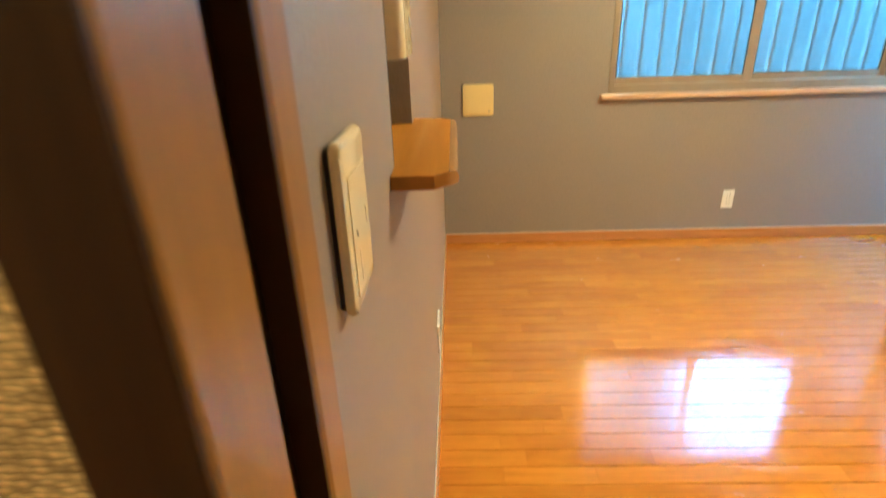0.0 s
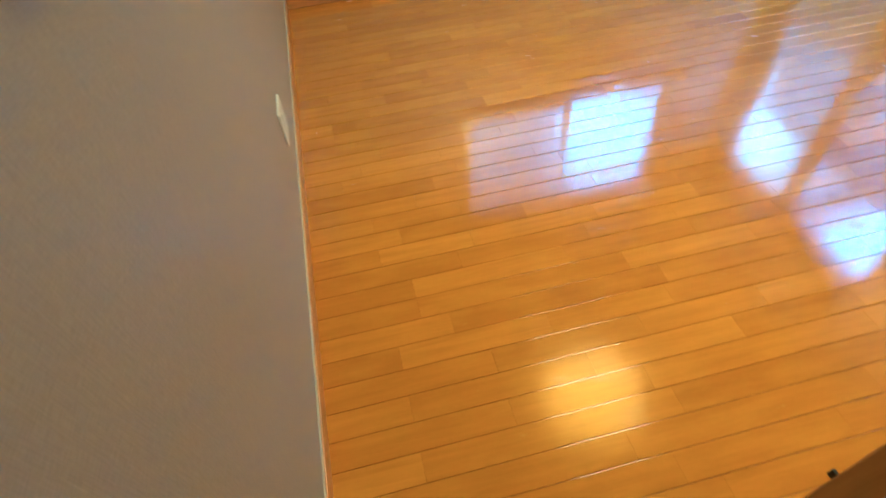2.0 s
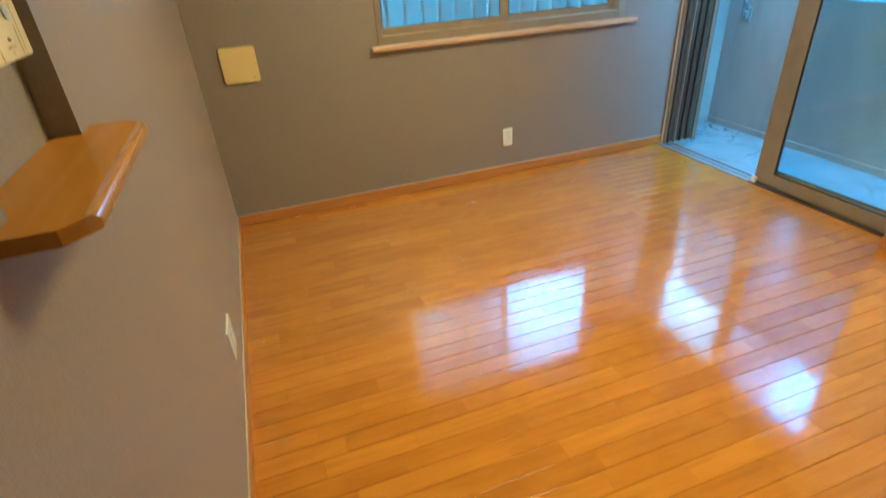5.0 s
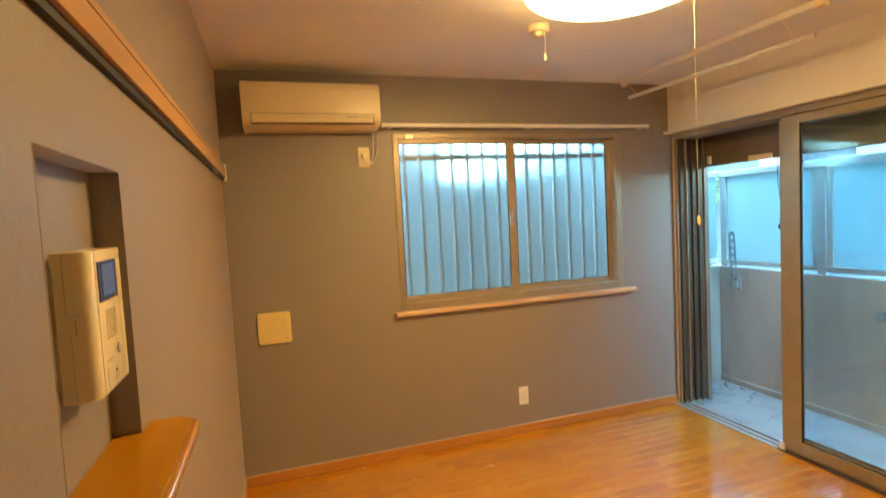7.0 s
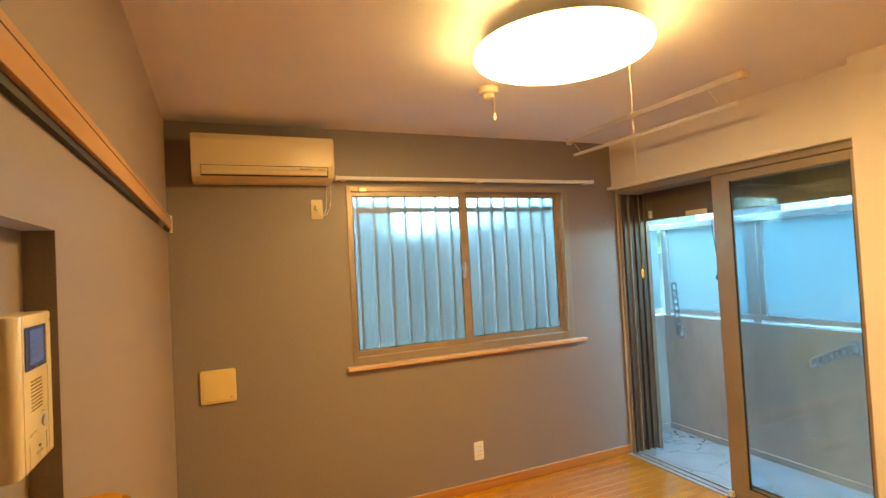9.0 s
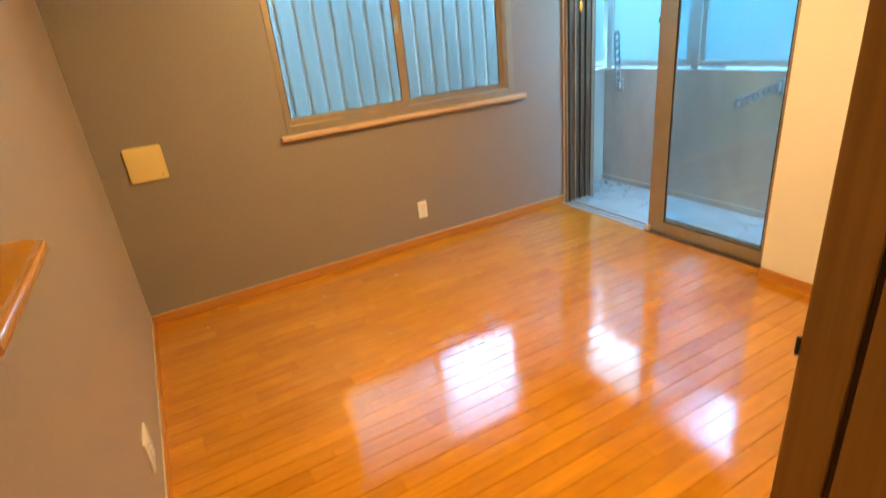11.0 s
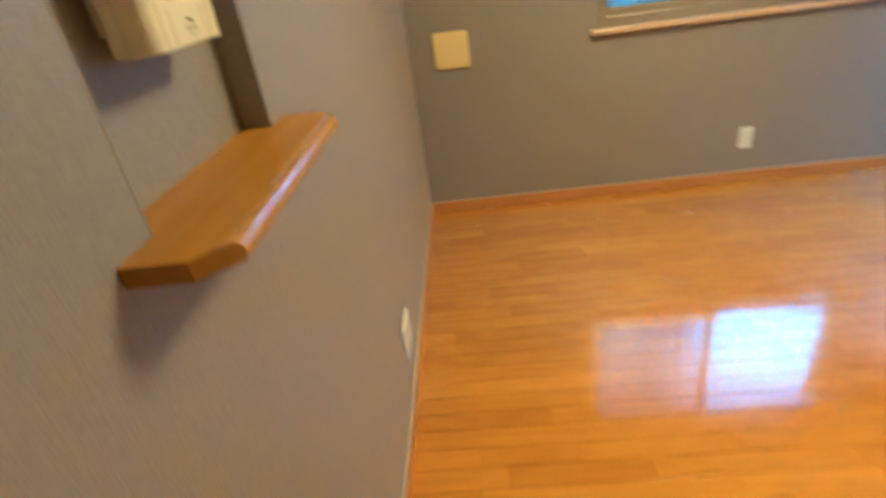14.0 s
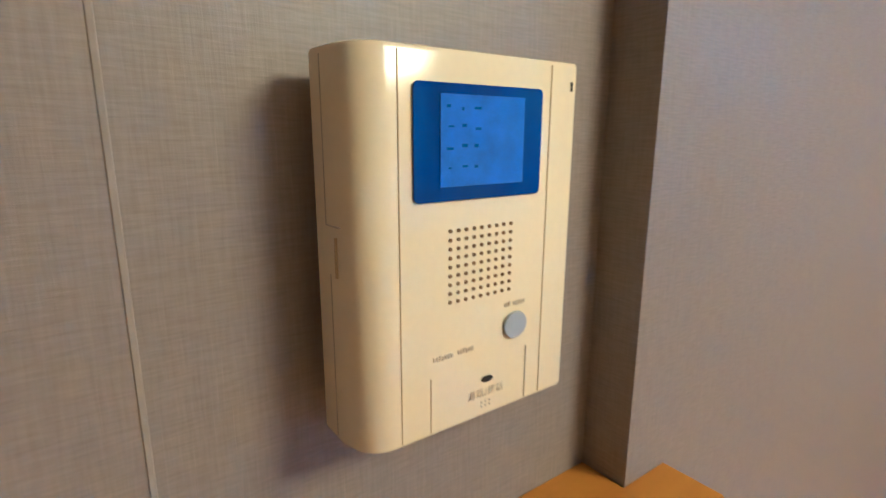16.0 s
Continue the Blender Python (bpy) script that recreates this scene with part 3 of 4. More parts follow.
part("panel", boxes((3.46, SX0, BY + 0.053, BY + 0.059, SZ0 + 0.06, SZ1 - 0.002)), FROST, screen, "frosted bluish acrylic panel")


def laundry_arm(y, tilt, z):
    """A perforated flat arm on a wall bracket; tilt is its lift from upright."""
    a = thing("laundry_hanger", "grey metal laundry pole arm with round holes on the balcony wall", "laundry arm", (BX, y, z), "laundry arms")
    part("bracket", boxes((BX - 0.02, BX, y - 0.028, y + 0.028, z - 0.05, z + 0.05), (BX - 0.055, BX - 0.02, y - 0.018, y + 0.018, z - 0.03, z + 0.025), bevel=0.006), GREY_PLASTIC, a)
    L, w, t, holes = 0.44, 0.03, 0.008, 7
    bm = bmesh.new()
    step, r = (L - 0.02) / holes, 0.021
    # the flat bar, ring by ring: each cell is a square plate with a round hole
    for k in range(holes):
        zc = 0.01 + (k + 0.5) * step
        h = step / 2
        rim = []
        for q in range(16):
            c, d = math.cos(2 * math.pi * q / 16), math.sin(2 * math.pi * q / 16)
            f = min(w / max(abs(c), 1e-6), h / max(abs(d), 1e-6))
            rim.append([bm.verts.new((sx, u, zc + v)) for sx in (-t / 2, t / 2) for u, v in ((c * r, d * r), (c * f, d * f))])
        for q in range(16):
            p, o = rim[q], rim[(q + 1) % 16]
            for e, g in ((0, 1), (1, 3), (3, 2), (2, 0)):
                bm.faces.new((p[e], p[g], o[g], o[e]))
    bm_box(bm, -t / 2, t / 2, -w * 0.8, w * 0.8, L - 0.012, L + 0.006, bevel=0.003)
    bm_box(bm, -t / 2, t / 2, -w, w, -0.02, 0.0095, bevel=0.002)
    bmesh.ops.remove_doubles(bm, verts=bm.verts, dist=1e-5)
    m = pose(BX - 0.045, y, z, 0, -tilt, 0) @ Matrix.Rotation(radians(90), 4, "Z")
    bmesh.ops.transform(bm, matrix=m, verts=bm.verts)
    part("arm", bm, STEEL, a)
    return a


laundry_arm(0.20, 4, 0.82)
laundry_arm(-1.16, 96, 0.86)

shutter = thing("roller_shutter", "dark brown slatted roller shutter raised outside the balcony door", "roller shutter", (3.40, -0.88, 1.81))
for k in range(6):
    part("slat", boxes((3.372, 3.388, DY0 + 0.01, -0.06, 1.814 + k * 0.04, 1.8545 + k * 0.04), bevel=0.003), SHUTTER, shutter)
part("bottom_bar", boxes((3.366, 3.394, DY0 + 0.01, -0.06, 1.785, 1.814), bevel=0.004), SHUTTER, shutter)
part("label_sticker", boxes((3.364, 3.3658, -0.62, -0.44, 1.787, 1.822)), IVORY, shutter, "small pale sticker")
part("housing", boxes((3.362, 3.60, DY0 - 0.05, 0.02, 2.056, 2.36), bevel=0.008), SHUTTER, shutter)
part("guide", boxes((3.361, 3.40, -0.058, -0.025, 0.0, 2.05), bevel=0.003), SHUTTER, shutter)
part("guide", boxes((3.361, 3.40, DY0 - 0.03, DY0 + 0.006, 0.0, 2.05), bevel=0.003), SHUTTER, shutter)
part("end_stop", boxes((3.35, 3.366, -0.13, -0.10, 1.80, 1.86), bevel=0.004), IVORY, shutter)
cord = thing("shutter_cord", "thin dark pull cord hanging from the shutter", "cord", (3.40, -0.62, 1.40))
part("cord", tube([(3.402, -0.628 - 0.0010 * k + 0.008 * math.sin(k * 0.7), 1.80 - k * 0.05) for k in range(10)], 0.0024, 6), SLOT, cord)
part("knob", lathe([(0.002, 1.357), (0.010, 1.347), (0.012, 1.332), (0.006, 1.322)], 3.402, -0.637, 12), SLOT, cord)

leaves = random.Random(5)
bm = bmesh.new()
for k in range(16):
    x, y, s = leaves.uniform(3.80, 3.94), leaves.triangular(-0.05, 0.37, 0.30), leaves.uniform(0.007, 0.020)
    b = prism([(-s, 0), (-s * 0.3, s * 0.5), (s * 0.8, s * 0.3), (s, 0), (s * 0.2, -s * 0.45)], 0, 0.002)
    bmesh.ops.transform(b, matrix=pose(x, y, BZ + 0.0005, leaves.uniform(0, 14), 0, leaves.uniform(0, 360)), verts=b.verts)
    bm = merge(bm, b)
tagged(mesh_object("dry_leaf_litter", bm, DARK_WOOD_AND_SHADE), "dry brown leaf litter on the balcony floor", "leaf litter", kind="stuff")

# ---- outside ----
tagged(mesh_object("ground", boxes((-60, 60, -60, 60, -0.9, -0.55)), CONCRETE), "grey ground outside the building", "ground", kind="structure")
FENCE = concrete("pale_house_render", (0.16, 0.16, 0.18))
setting("neighbour_wall", boxes((-3.0, 6.5, 1.25, 1.40, -0.55, 1.86)), concrete("pale_wall_render", (0.135, 0.15, 0.15)), "pale rendered boundary wall", "wall")
TILE = concrete("grey_tile_wall", (0.12, 0.135, 0.14))
# The unseen high slab on posts is added to block sky behind the left pane.
setting("neighbour_house_wall", boxes((-3.0, 2.35, 3.0, 8.0, -0.55, 2.44), (4.0, 7.5, 3.0, 8.0, -0.55, 2.40), (2.2, 2.35, 3.05, 3.35, 2.44, 2.62), (-3.0, -2.8, 3.05, 3.35, 2.44, 2.62), (-3.0, 3.3, 3.0, 3.4, 2.62, 6.0)), TILE, "grey side walls of the next houses with an added sky-blocking slab", "wall")
ROOF = Nodes("slate_roof", (0.16, 0.18, 0.22), 0.6).vary((0.16, 0.18, 0.22), 0.15, 20).m


def house(label, y0, y1, eaves, ridge, wall, rows, columns):
    """A house across the lane, with its windows on the side of the balcony."""
    h = thing("house", label, "house", (12.75, (y0 + y1) / 2, -0.55), "houses across the lane")
    part("wall", boxes((10.5, 15.0, y0, y1, -0.55, eaves)), wall, h)
    part("roof", prism([(10.0, eaves), (15.5, eaves), (12.75, ridge)], y0 - 0.3, y1 + 0.3, axis="y"), ROOF, h)
    for z in rows:
        for k in range(columns):
            y = y0 + (y1 - y0) * (k + 0.5) / columns
            w = part("window", boxes((10.45, 10.499, y - 0.65, y - 0.59, z, z + 1.1), (10.45, 10.499, y + 0.59, y + 0.65, z, z + 1.1),
                                     (10.45, 10.499, y - 0.59, y + 0.59, z, z + 0.06), (10.45, 10.499, y - 0.59, y + 0.59, z + 1.04, z + 1.1)), WHITE_METAL, h)
            part("pane", boxes((10.47, 10.485, y - 0.59, y + 0.59, z + 0.06, z + 1.04)), CLEAR, w)
            part("sill", boxes((10.40, 10.499, y - 0.70, y + 0.70, z - 0.06, z - 0.004)), WHITE_METAL, w)


house("grey rendered two-storey house with a slate roof", -9.0, 3.55, 6.3, 7.9, FENCE, (1.4, 4.2), 4)
house("tall pale rendered house with a slate roof", 5.0, 12.5, 9.6, 11.0, FENCE, (1.4, 4.2, 7.0), 3)

shrub = thing("shrub", "green leafy shrub beyond the balcony corner", "shrub", (4.75, 1.0, -0.55))
part("trunk", tube([(4.75, 1.0, -0.55), (4.73, 1.0, 0.6), (4.76, 1.02, 1.7)], 0.03, 8), DARK_WOOD_AND_SHADE, shrub)
LEAF = Nodes("green_leaf", (0.06, 0.11, 0.035), 0.5).vary((0.06, 0.11, 0.035), 0.4, 30).m
grow = random.Random(11)
verts, faces = [], []
for k in range(420):
    d = Vector((grow.gauss(0, 1), grow.gauss(0, 1), grow.gauss(0, 1))).normalized() * grow.uniform(0.15, 1.0) ** 0.5
    c = Vector((4.75 + d.x * 0.24, 1.0 + d.y * 0.24, 1.70 + d.z * (0.30 + 0.06 * math.sin(5 * d.x))))
    u = Vector((grow.uniform(-1, 1), grow.uniform(-1, 1), grow.uniform(-1, 0.4))).normalized() * grow.uniform(0.025, 0.045)
    v = u.orthogonal().normalized() * u.length * 0.4
    b = len(verts)
    verts += [c - u, c + v, c + u, c - v]
    faces.append((b, b + 1, b + 2, b + 3))
me = bpy.data.meshes.new("crown")
me.from_pydata([tuple(v) for v in verts], [], faces)
me.materials.append(LEAF)
crown = new("crown", me)
crown.parent = shrub
crown.matrix_parent_inverse = shrub.matrix_world.inverted()

# ---- ceiling things ----
LX, LY = 1.46, -1.60
SHADE = glowing("glowing_lamp_shade", LAMP_COLOR, LAMP_POWER)
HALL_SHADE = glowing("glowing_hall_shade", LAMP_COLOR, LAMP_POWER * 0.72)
lamp = thing("ceiling_lamp", "round glowing white ceiling lamp with a pull cord", "ceiling lamp", (LX, LY, 2.4))
part("mount", lathe([(0.09, 2.399), (0.09, 2.36), (0.19, 2.35), (0.195, 2.331)], LX, LY, 32), WHITE_PLASTIC, lamp)
part("pan", lathe([(0.20, 2.331), (0.31, 2.328), (0.321, 2.322), (0.3245, 2.3165), (0.2, 2.3165)], LX, LY, 64), WHITE_METAL, lamp, "white metal lamp pan")
part("shade", lathe([(0.22, 2.316), (0.324, 2.3155), (0.330, 2.311), (0.331, 2.303), (0.326, 2.295), (0.30, 2.286), (0.22, 2.276), (0.12, 2.270), (0.02, 2.268)], LX, LY, 64), SHADE, lamp, "glowing white acrylic shade", True)
part("arm", boxes((LX + 0.27, LX + 0.34, LY - 0.075, LY - 0.055, 2.37, 2.399), bevel=0.003), WHITE_PLASTIC, lamp)
CX, CY = 1.80, -1.58
part("pull_cord", tube([(LX + 0.33, LY - 0.065, 2.375), (CX + 0.01, CY, 2.33), (CX + 0.012, CY + 0.002, 1.9), (CX + 0.015, CY + 0.003, 1.47)], 0.0004, 6), IVORY, lamp)
part("knob", lathe([(0.0015, 1.472), (0.005, 1.466), (0.006, 1.446), (0.004, 1.436)], CX + 0.015, CY + 0.003, 12), AMBER, lamp, "amber plastic pull knob")
alarm = thing("heat_alarm", "small ivory ceiling alarm with a short pull string", "alarm", (1.516, -0.93, 2.4))
part("base", lathe([(0.05, 2.399), (0.052, 2.385), (0.048, 2.370), (0.02, 2.366)], 1.516, -0.93, 28), IVORY, alarm)
part("sensor", lathe([(0.028, 2.3655), (0.026, 2.348), (0.012, 2.342)], 1.516, -0.93, 20), IVORY, alarm)
part("string", tube([(1.53, -0.955, 2.37), (1.532, -0.957, 2.30), (1.530, -0.957, 2.262)], 0.0014, 6), IVORY, alarm)
part("tassel", lathe([(0.002, 2.265), (0.006, 2.256), (0.007, 2.235), (0.002, 2.229)], 1.530, -0.957, 10), IVORY, alarm)

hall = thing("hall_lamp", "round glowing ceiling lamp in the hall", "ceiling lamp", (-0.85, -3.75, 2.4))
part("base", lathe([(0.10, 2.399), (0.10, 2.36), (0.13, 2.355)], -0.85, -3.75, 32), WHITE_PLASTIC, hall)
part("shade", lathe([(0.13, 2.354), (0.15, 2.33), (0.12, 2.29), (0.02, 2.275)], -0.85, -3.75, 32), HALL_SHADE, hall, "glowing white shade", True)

hanger = thing("drying_hanger", "white laundry hanging pole below a ceiling rail", "laundry hanger", (2.63, -0.8, 2.4))
part("ceiling_rail", boxes((2.615, 2.645, -1.45, -0.12, 2.368, 2.399), bevel=0.003), WHITE_METAL, hanger)
part("end_cap", boxes((2.608, 2.652, -1.49, -1.45, 2.362, 2.399), bevel=0.004), IVORY, hanger)
part("end_cap", boxes((2.610, 2.650, -0.12, -0.095, 2.350, 2.399), bevel=0.004), WHITE_PLASTIC, hanger)
part("pole", tube([(2.70, -0.07, 2.285), (2.74, -1.36, 2.285)], 0.012, 12), WHITE_METAL, hanger, "white hanging pole")
for y in (-0.14, -1.28):
    part("cord", tube([(2.70, y, 2.297), (2.632, y, 2.368)], 0.002, 6), WHITE_PLASTIC, hanger)

# ---- air conditioner ----
ac = thing("air_conditioner", "cream wall-mounted air conditioner below the ceiling", "air conditioner", (0.51, -0.1, 2.04))
AX0, AX1 = 0.135, 0.885
prof = [(-0.004, 2.30), (-0.165, 2.30), (-0.195, 2.29), (-0.203, 2.26), (-0.203, 2.13), (-0.196, 2.088), (-0.17, 2.062), (-0.10, 2.048), (-0.004, 2.046)]
part("body", prism(prof, AX0, AX1, 0.006, axis="x"), AC_PLASTIC, ac, smooth=True)
part("louver", boxes((AX0 + 0.05, AX1 - 0.045, -0.209, -0.204, 2.098, 2.118), bevel=0.002), AC_PLASTIC, ac)
part("louver", boxes((AX0 + 0.05, AX1 - 0.045, -0.207, -0.201, 2.075, 2.096), bevel=0.002), AC_PLASTIC, ac)
part("outlet_gap", boxes((AX0 + 0.048, AX1 - 0.043, -0.1995, -0.19, 2.066, 2.072)), SLOT, ac, "dark air outlet gap")
part("panel_line", boxes((AX0 + 0.047, AX1 - 0.042, -0.2038, -0.2025, 2.1205, 2.1225), (AX0 + 0.045, AX0 + 0.047, -0.2038, -0.19, 2.066, 2.1225), (AX1 - 0.042, AX1 - 0.040, -0.2038, -0.19, 2.066, 2.1225)), SLOT, ac)
part("indicator", boxes((AX1 - 0.20, AX1 - 0.13, -0.2102, -0.2092, 2.104, 2.109), (AX1 - 0.10, AX1 - 0.06, -0.2102, -0.2092, 2.104, 2.107)), GREY_PLASTIC, ac)
sock = thing("wall_socket", "ivory wall socket with the air conditioner plug", "socket", (0.806, 0, 1.9))
part("plate", prism(rounded(0.772, 0.842, 1.842, 1.962, 0.006), -0.009, 0, 0.002, axis="y"), IVORY, sock)
part("slot_panel", boxes((0.787, 0.827, -0.0105, -0.0095, 1.862, 1.942), bevel=0.0003), IVORY, sock)
plug = thing("power_plug", "grey plug and power cord of the air conditioner", "plug", (0.806, -0.02, 1.91))
part("body", boxes((0.792, 0.818, -0.04, -0.011, 1.895, 1.925), bevel=0.005), IVORY, plug)
part("cord", tube([(0.806, -0.035, 1.897), (0.812, -0.036, 1.872), (0.832, -0.033, 1.858), (0.862, -0.030, 1.868), (0.884, -0.03, 1.92), (0.888, -0.04, 1.98), (0.882, -0.07, 2.03), (0.872, -0.10, 2.046)], 0.0034, 8), WHITE_PLASTIC, plug, "white cord", True)
part("cord", tube([(0.854, -0.10, 2.046), (0.862, -0.05, 2.02), (0.866, -0.016, 1.97), (0.862, -0.012, 1.90), (0.845, -0.02, 1.868)], 0.0026, 8), WHITE_PLASTIC, plug, "white cord", True)

# ---- wall plates ----
vent = thing("vent_plate", "square yellowed blank wall cover plate", "wall plate", (0.222, 0, 0.92))
part("plate", prism(rounded(0.130, 0.314, 0.829, 1.012, 0.014), -0.016, 0, 0.004, axis="y"), YELLOWED, vent, smooth=True)
part("raised_ring", prism(rounded(0.150, 0.294, 0.849, 0.992, 0.02), -0.0175, -0.0165, 0.0004, axis="y"), YELLOWED, vent)
part("mark", boxes((0.283, 0.291, -0.0178, -0.0174, 0.853, 0.859)), GREY_PLASTIC, vent)


def outlet(name, label, m, half=0.035, columns=(0.0,)):
    """A double socket plate facing along -y at the origin of m."""
    o = thing(name, label, "socket", (0, 0, 0), "room sockets")
    part("plate", prism(rounded(-half, half, -0.06, 0.06, 0.005), -0.008, 0, 0.002, axis="y"), WHITE_PLASTIC, o)
    for cx in columns:
        part("insert", boxes((cx - 0.020, cx + 0.020, -0.0095, -0.0085, -0.045, 0.045), bevel=0.0003), WHITE_PLASTIC, o)
        for z in (-0.027, 0, 0.027):
            for x in (cx - 0.008, cx + 0.008):
                part("slot", boxes((x - 0.0012, x + 0.0012, -0.0102, -0.0097, z - 0.005, z + 0.005)), SLOT, o)
    o.matrix_world = m
    return o


outlet("wall_outlet", "white plastic double socket above the far baseboard", pose(1.811, 0, 0.262))
outlet("wall_outlet", "white plastic double socket low on the grey wall", pose(0, -1.49, 0.253, 0, 0, 90), 0.066, (-0.028, 0.028))

sw = thing("light_switch", "ivory plastic light switch plate beside the doorway", "light switch", (0, -2.857, 1.22))
SY0, SY1, SZA, SZB = -2.874, -2.786, 1.145, 1.278
# Inset black backing stands in for the shadow line round the plate.
part("backing", prism(rounded(SY0 + 0.004, SY1 - 0.004, SZA + 0.004, SZB - 0.004, 0.006), 0, 0.003, axis="x"), SLOT, sw, "black backing for the shadow gap behind the plate")
part("plate", prism(rounded(SY0, SY1, SZA, SZB, 0.010), 0.0032, 0.0128, 0.0042, axis="x"), IVORY, sw, smooth=True)
part("rocker", prism(rounded(SY0 + 0.012, SY1 - 0.009, SZA + 0.012, SZB - 0.026, 0.003), 0.0129, 0.0136, 0.0003, axis="x"), IVORY, sw)
part("indicator", prism(disc(SY0 + 0.026, 1.2055, 0.0018, 0.0026, 12), 0.0137, 0.0141, axis="x"), SLOT, sw, "small dark indicator window")
part("mark", boxes((0.0137, 0.0140, SY1 - 0.022, SY1 - 0.0195, 1.200, 1.213)), INK, sw)
part("name_strip", boxes((0.0137, 0.01385, SY0 + 0.030, SY0 + 0.034, SZA + 0.020, SZA + 0.045)), FAINT, sw)

# ---- niche shelf, picture rail ----
shelf = thing("wall_shelf", "orange varnished wooden shelf with clipped corners", "shelf", (0.03, -2.315, 1.155))
pts = [(NX + 0.001, -2.484), (0.0005, -2.484), (0.0005, -2.545), (0.059, -2.545), (0.0790, -2.525), (0.0790, -2.111), (0.055, -2.087), (0.0005, -2.087), (0.0005, -2.147), (NX + 0.001, -2.147)]
part("board", prism(pts, 1.1455, 1.165, 0.0006), SHELF, shelf)
band = bmesh.new()
rings = [[], []]
for dx, z in ((0.0782, 1.1453), (0.0895, 1.1453), (0.0918, 1.1475), (0.0920, 1.1555), (0.0908, 1.1595), (0.0885, 1.1628), (0.0850, 1.1649), (0.0782, 1.1654)):
    rings[0].append(band.verts.new((dx, -2.5258 + (dx - 0.0782), z)))
    rings[1].append(band.verts.new((dx, -2.1102 - (dx - 0.0782), z)))
for k in range(8):
    band.faces.new((rings[0][k], rings[0][(k + 1) % 8], rings[1][(k + 1) % 8], rings[1][k]))
band.faces.new(rings[0])
band.faces.new(rings[1])
part("edge_band", band, SHELF_EDGE, shelf, "polished rounded front edge of the shelf", True)
prail = thing("picture_rail", "pale wooden picture rail with a dark shadow gap", "picture rail", (0.01, -1.45, 1.83))
part("board", prism([(0.0005, 1.80), (0.022, 1.80), (0.022, 1.852), (0.016, 1.856), (0.016, 1.874), (0.0005, 1.874)], -2.92, -0.012, 0.0015, axis="y"), RAIL, prail)
part("groove", boxes((0.0165, 0.0224, -2.92, -0.012, 1.8465, 1.8490)), DARK_WOOD_AND_SHADE, prail, "thin dark groove along the rail")
# Solid black strip paints the shadow gap below the board.
part("gap", boxes((0.0005, 0.012, -2.92, -0.012, 1.784, 1.7995)), SLOT, prail, "black strip for the shade in the hook slot under the rail")
part("end_cap", boxes((0.0005, 0.026, -0.0115, -0.001, 1.782, 1.876), bevel=0.001), WHITE_PLASTIC, prail)
for y in (-0.62, -0.58, -0.53, -0.47, -0.44):
    part("hook", boxes((0.013, 0.018, y, y + 0.007, 1.772, 1.7995)), STEEL, prail)

# Added strip over the paper edge, coloured paler as if it catches light.
setting("trim_niche", boxes((-0.004, 0.0007, NY0 - 0.0022, NY0 + 0.0006, NZ0, NZ1), bevel=0.0006), LIT_EDGE, "paper edge at the niche corner, lightened as if lit", "trim")

# ---- intercom in the niche ----
MX = 0.017
IY0, IY1, IZ0, IZ1 = -2.401, -2.256, 1.301, 1.500
icom = thing("intercom", "yellowed ivory video intercom with a small screen", "intercom", (-0.01, -2.33, 1.4))
profile = [(-0.026, IY0 + 0.002), (-0.024, IY0), (MX - 0.022, IY0)]
for k in range(1, 9):
    a = radians(90 * k / 8)
    profile.append((MX - 0.016 + 0.016 * math.sin(a), IY0 + 0.020 - 0.018 * math.cos(a)))
profile += [(MX, IY1 - 0.003), (MX - 0.001, IY1 - 0.001), (MX - 0.003, IY1), (-0.026, IY1)]
part("back_plate", boxes((NX + 0.001, -0.0265, IY0 + 0.02, IY1 - 0.012, IZ0 + 0.02, IZ1 - 0.02)), IVORY, icom)
bm = prism(profile, IZ0, IZ1)
ends = [e for e in bm.edges if abs(e.verts[0].co.z - e.verts[1].co.z) < 1e-6]
bmesh.ops.bevel(bm, geom=ends, offset=0.003, segments=2, affect="EDGES", profile=0.5)
part("body", bm, IVORY, icom, smooth=True)
FX = MX + 0.0002
SCREEN = Nodes("blue_grey_screen", (0.02, 0.06, 0.14), 0.08)
SCREEN.vary((0.014, 0.055, 0.30), 0.2, 60)
LCD = Nodes("blue_lcd", (0.05, 0.16, 0.34), 0.15)
LCD.vary((0.06, 0.18, 0.78), 0.25, 70)
scr = part("screen", prism(rounded(-2.370, -2.286, 1.428, 1.484, 0.003), FX, FX + 0.0012, 0.0003, axis="x"), SCREEN.m, icom, "dark blue screen window")
part("display", boxes((FX + 0.0013, FX + 0.0017, -2.355, -2.300, 1.435, 1.479)), LCD.m, scr, "lighter blue display area")
line = 0.00028
part("seam", boxes((FX - 0.0004, FX + 0.0002, -2.3775 - line, -2.3775 + line, IZ0 + 0.003, IZ1 - 0.003)), SEAM, icom)
part("seam", boxes((FX - 0.0004, FX + 0.0002, -2.2785 - line, -2.2785 + line, IZ0 + 0.003, IZ1 - 0.003)), SEAM, icom)
part("seam", boxes((FX - 0.0004, FX + 0.0002, -2.3595 - line, -2.3595 + line, IZ0 + 0.003, IZ0 + 0.034)), SEAM, icom)
dots = bmesh.new()
for i in range(9):
    for j in range(9):
        y, z = -2.3475 + i * 0.0052, 1.4125 - j * 0.0047
        b = prism(disc(y, z, 0.0011, n=8), FX - 0.0003, FX + 0.0004, axis="x")
        dots = merge(dots, b)
part("speaker_grille", dots, HOLE, icom, "grid of small dark speaker holes")
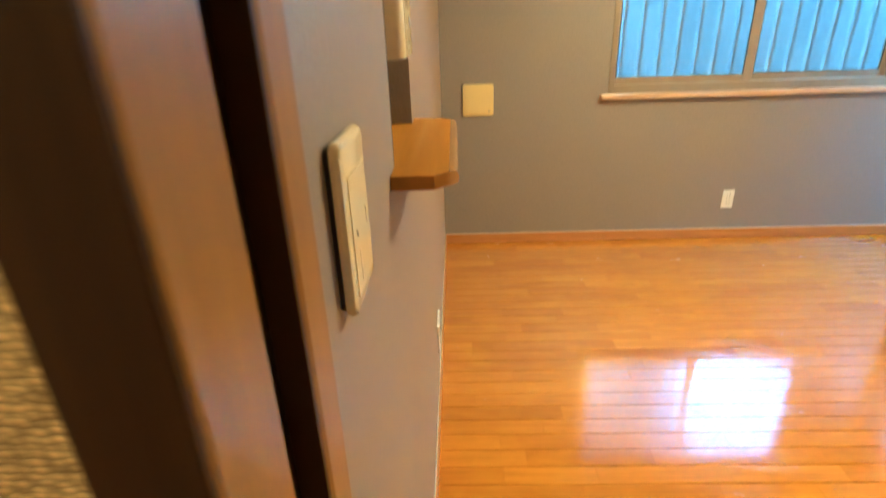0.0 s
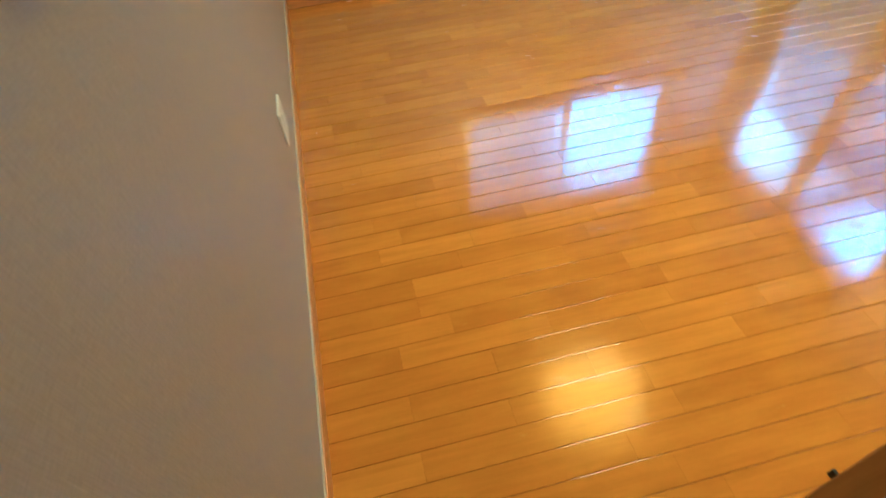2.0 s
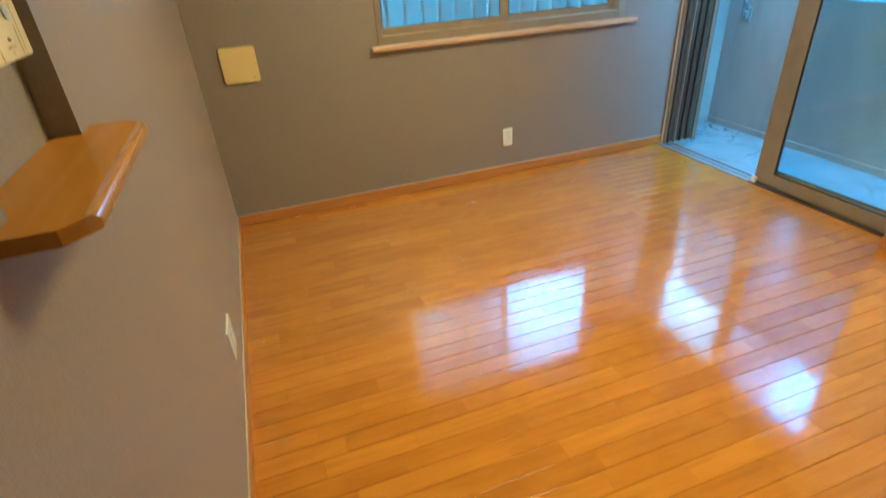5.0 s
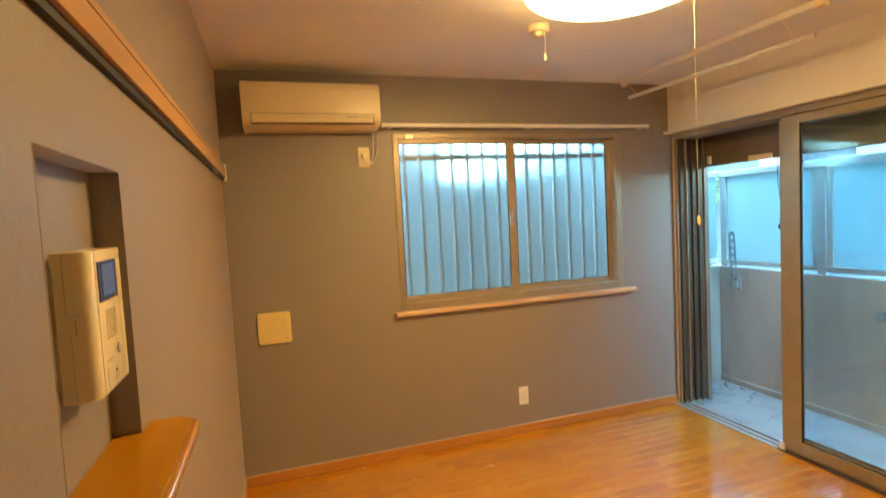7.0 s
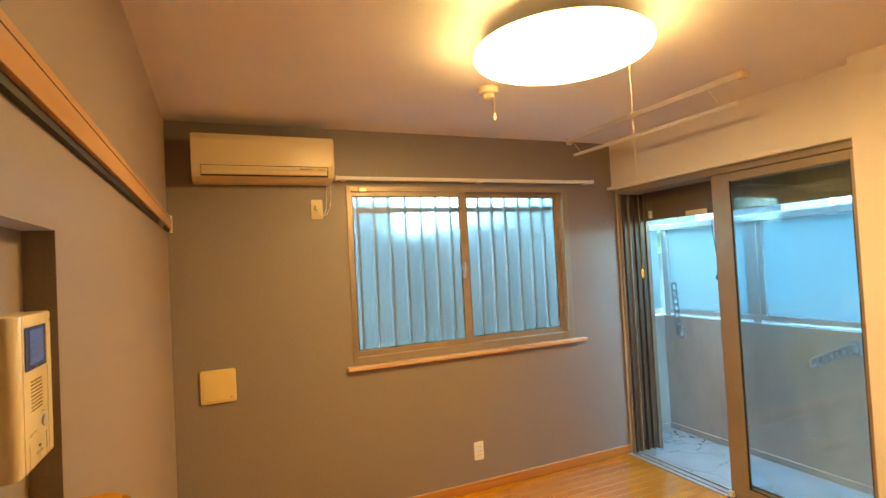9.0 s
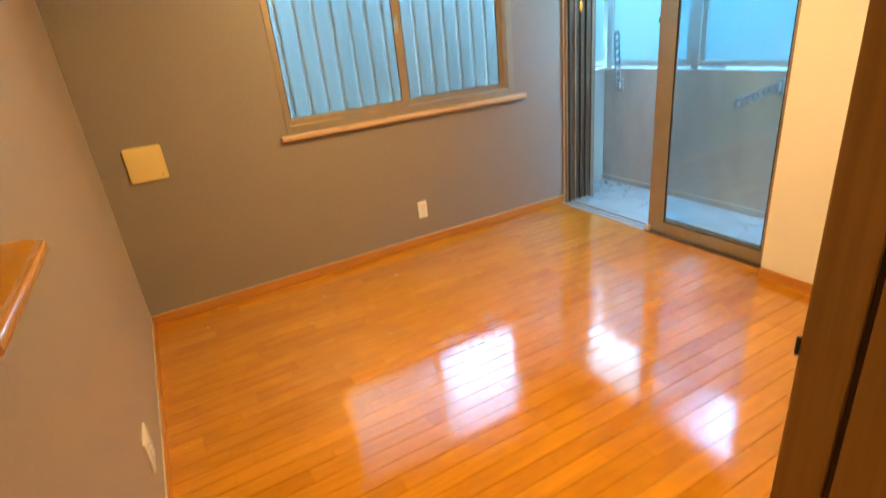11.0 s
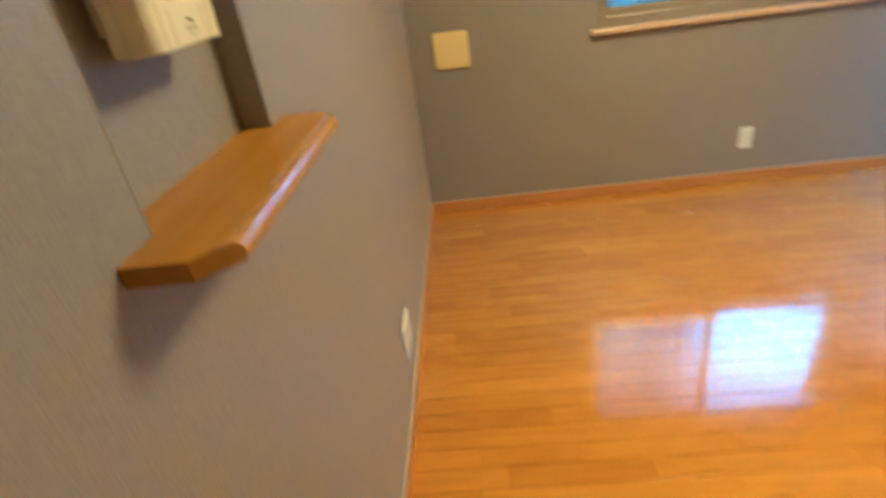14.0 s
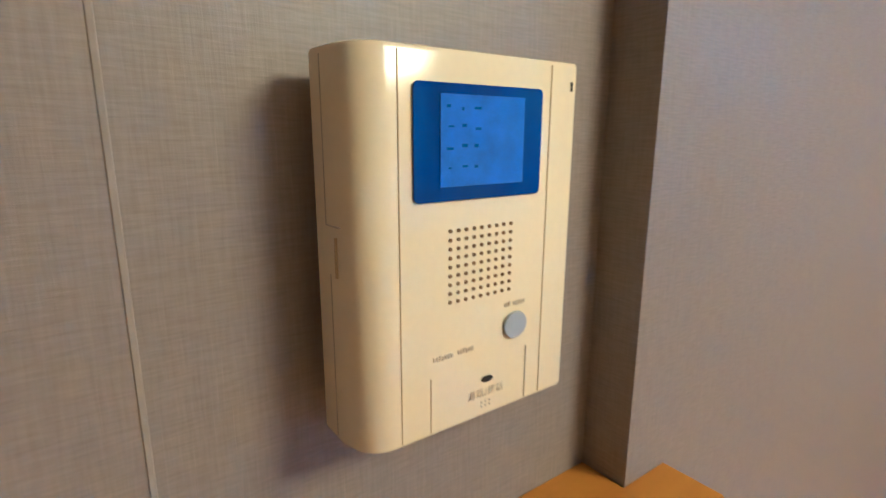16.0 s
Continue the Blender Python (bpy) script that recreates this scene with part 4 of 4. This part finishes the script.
part("talk_button", prism(disc(-2.301, 1.353, 0.0088, 0.0080), FX, FX + 0.002, 0.0006, axis="x"), BLUE_PLASTIC, icom, "round blue-grey button")
part("lamp_window", prism(disc(-2.321, 1.3245, 0.0042, 0.0018, 16), FX, FX + 0.0008, axis="x"), SLOT, icom)
for y0, z0, count, w in ((-2.358, 1.3452, 7, 0.0013), (-2.342, 1.3457, 6, 0.0013), (-2.309, 1.3657, 3, 0.0011), (-2.302, 1.3657, 5, 0.0013)):
    part("print", boxes(*[(FX - 0.0002, FX + 0.0003, y0 + k * (w + 0.0006), y0 + k * (w + 0.0006) + w, z0 - 0.0010 - 0.0003 * (k % 2), z0 + 0.0010 + 0.0003 * (k % 3)) for k in range(count)]), FAINT, icom)
part("led", boxes((FX - 0.0002, FX + 0.0004, -2.2625, -2.2615, 1.484, 1.489)), SLOT, icom)
words = bpy.data.curves.new("lettering", "FONT")
words.body, words.size, words.align_x, words.extrude = "通話/終話", 0.0057, "CENTER", 0.0001
words.space_character = 1.22
source = bpy.data.objects.new("lettering", words)
flat = bpy.data.meshes.new_from_object(source)
bpy.data.objects.remove(source)
flat.materials.append(FAINT)
text = new("lettering", flat)
text.matrix_world = Matrix.Translation((FX + 0.0002, -2.3215, 1.3145)) @ Matrix(((0, 0, 1, 0), (1, 0, 0, 0), (0, 1, 0, 0), (0, 0, 0, 1)))
text.parent = icom
text.matrix_parent_inverse = icom.matrix_world.inverted()
for k in range(6):
    part("print_dot", prism(disc(-2.3245 + (k % 3) * 0.003, 1.3105 - (k // 3) * 0.0025, 0.0005, n=6), FX - 0.0002, FX + 0.0003, axis="x"), INK, icom)
part("seam", boxes((FX - 0.0004, FX + 0.0003, -2.2905 - 0.0003, -2.2905 + 0.0003, IZ0 + 0.003, IZ0 + 0.036)), INK, icom)
MARK = Nodes("faded_mark", (0.015, 0.10, 0.42), 0.2).vary((0.015, 0.10, 0.42), 0.2).m
marks = random.Random(3)
for row in range(4):
    for k in range(3):
        a = -2.351 + k * 0.0085 + marks.uniform(-0.001, 0.001)
        b = 1.474 - row * 0.0095 + marks.uniform(-0.001, 0.001)
        part("ink_mark", boxes((FX + 0.00175, FX + 0.0019, a, a + marks.uniform(0.0012, 0.0045), b - marks.uniform(0.0008, 0.0018), b)), MARK, scr, "faded dark mark on the display")
part("side_clip", boxes((-0.0035, -0.0022, IY0 - 0.0004, IY0 + 0.001, 1.392, 1.412)), SEAM, icom)
part("side_seam", boxes((-0.0125, -0.0119, IY0 - 0.0003, IY0 + 0.001, 1.417, IZ1 - 0.004)), INK, icom)
part("side_seam", boxes((-0.0095, -0.0089, IY0 - 0.0003, IY0 + 0.001, IZ0 + 0.004, 1.393)), INK, icom)
part("side_seam", boxes((-0.0119, 0.002, IY0 - 0.0003, IY0 + 0.001, 1.4170, 1.4176)), INK, icom)

# ---- floor strips ----
rng = random.Random(7)
ROW, GAP = 0.0735, 0.0011
lengths = (0.30, 0.36, 0.42, 0.48, 0.56, 0.64)
shared = {}


def strip_mesh(L):
    """One floor strip with eased long edges, on the floor at its own left end."""
    key = round(L, 3)
    if key not in shared:
        e, h, w = 0.0012, 0.0008, ROW - GAP
        vs = [(0, 0, -0.004), (key, 0, -0.004), (key, w, -0.004), (0, w, -0.004),
              (0, 0, -h), (key, 0, -h), (key, w, -h), (0, w, -h),
              (0.0002, e, 0), (key - 0.0002, e, 0), (key - 0.0002, w - e, 0), (0.0002, w - e, 0)]
        fs = [(0, 1, 5, 4), (1, 2, 6, 5), (2, 3, 7, 6), (3, 0, 4, 7), (4, 5, 9, 8), (5, 6, 10, 9), (6, 7, 11, 10), (7, 4, 8, 11), (8, 9, 10, 11)]
        me = bpy.data.meshes.new("floor_strip")
        me.from_pydata(vs, [], fs)
        me.materials.append(FLOOR)
        shared[key] = me
    return shared[key]


rest = []
y = -0.009 - ROW
while y > -3.6:
    x = 0.0
    first = rng.choice((0.14, 0.22, 0.30, 0.38, 0.46))
    while x < (3.09 if y > -3.07 else 1.89):
        L = first if first else rng.choice(lengths)
        first = 0
        end = 3.10 if y > -3.07 else 1.90
        if x + L > end - 0.08:
            L = end - x
        ob = new("floor_strip", strip_mesh(L))
        ob.location = (x, y, 0)
        ob.rotation_euler.x = rng.uniform(-0.0012, 0.0012)
        ob.parent = floor
        x += L
    y -= ROW
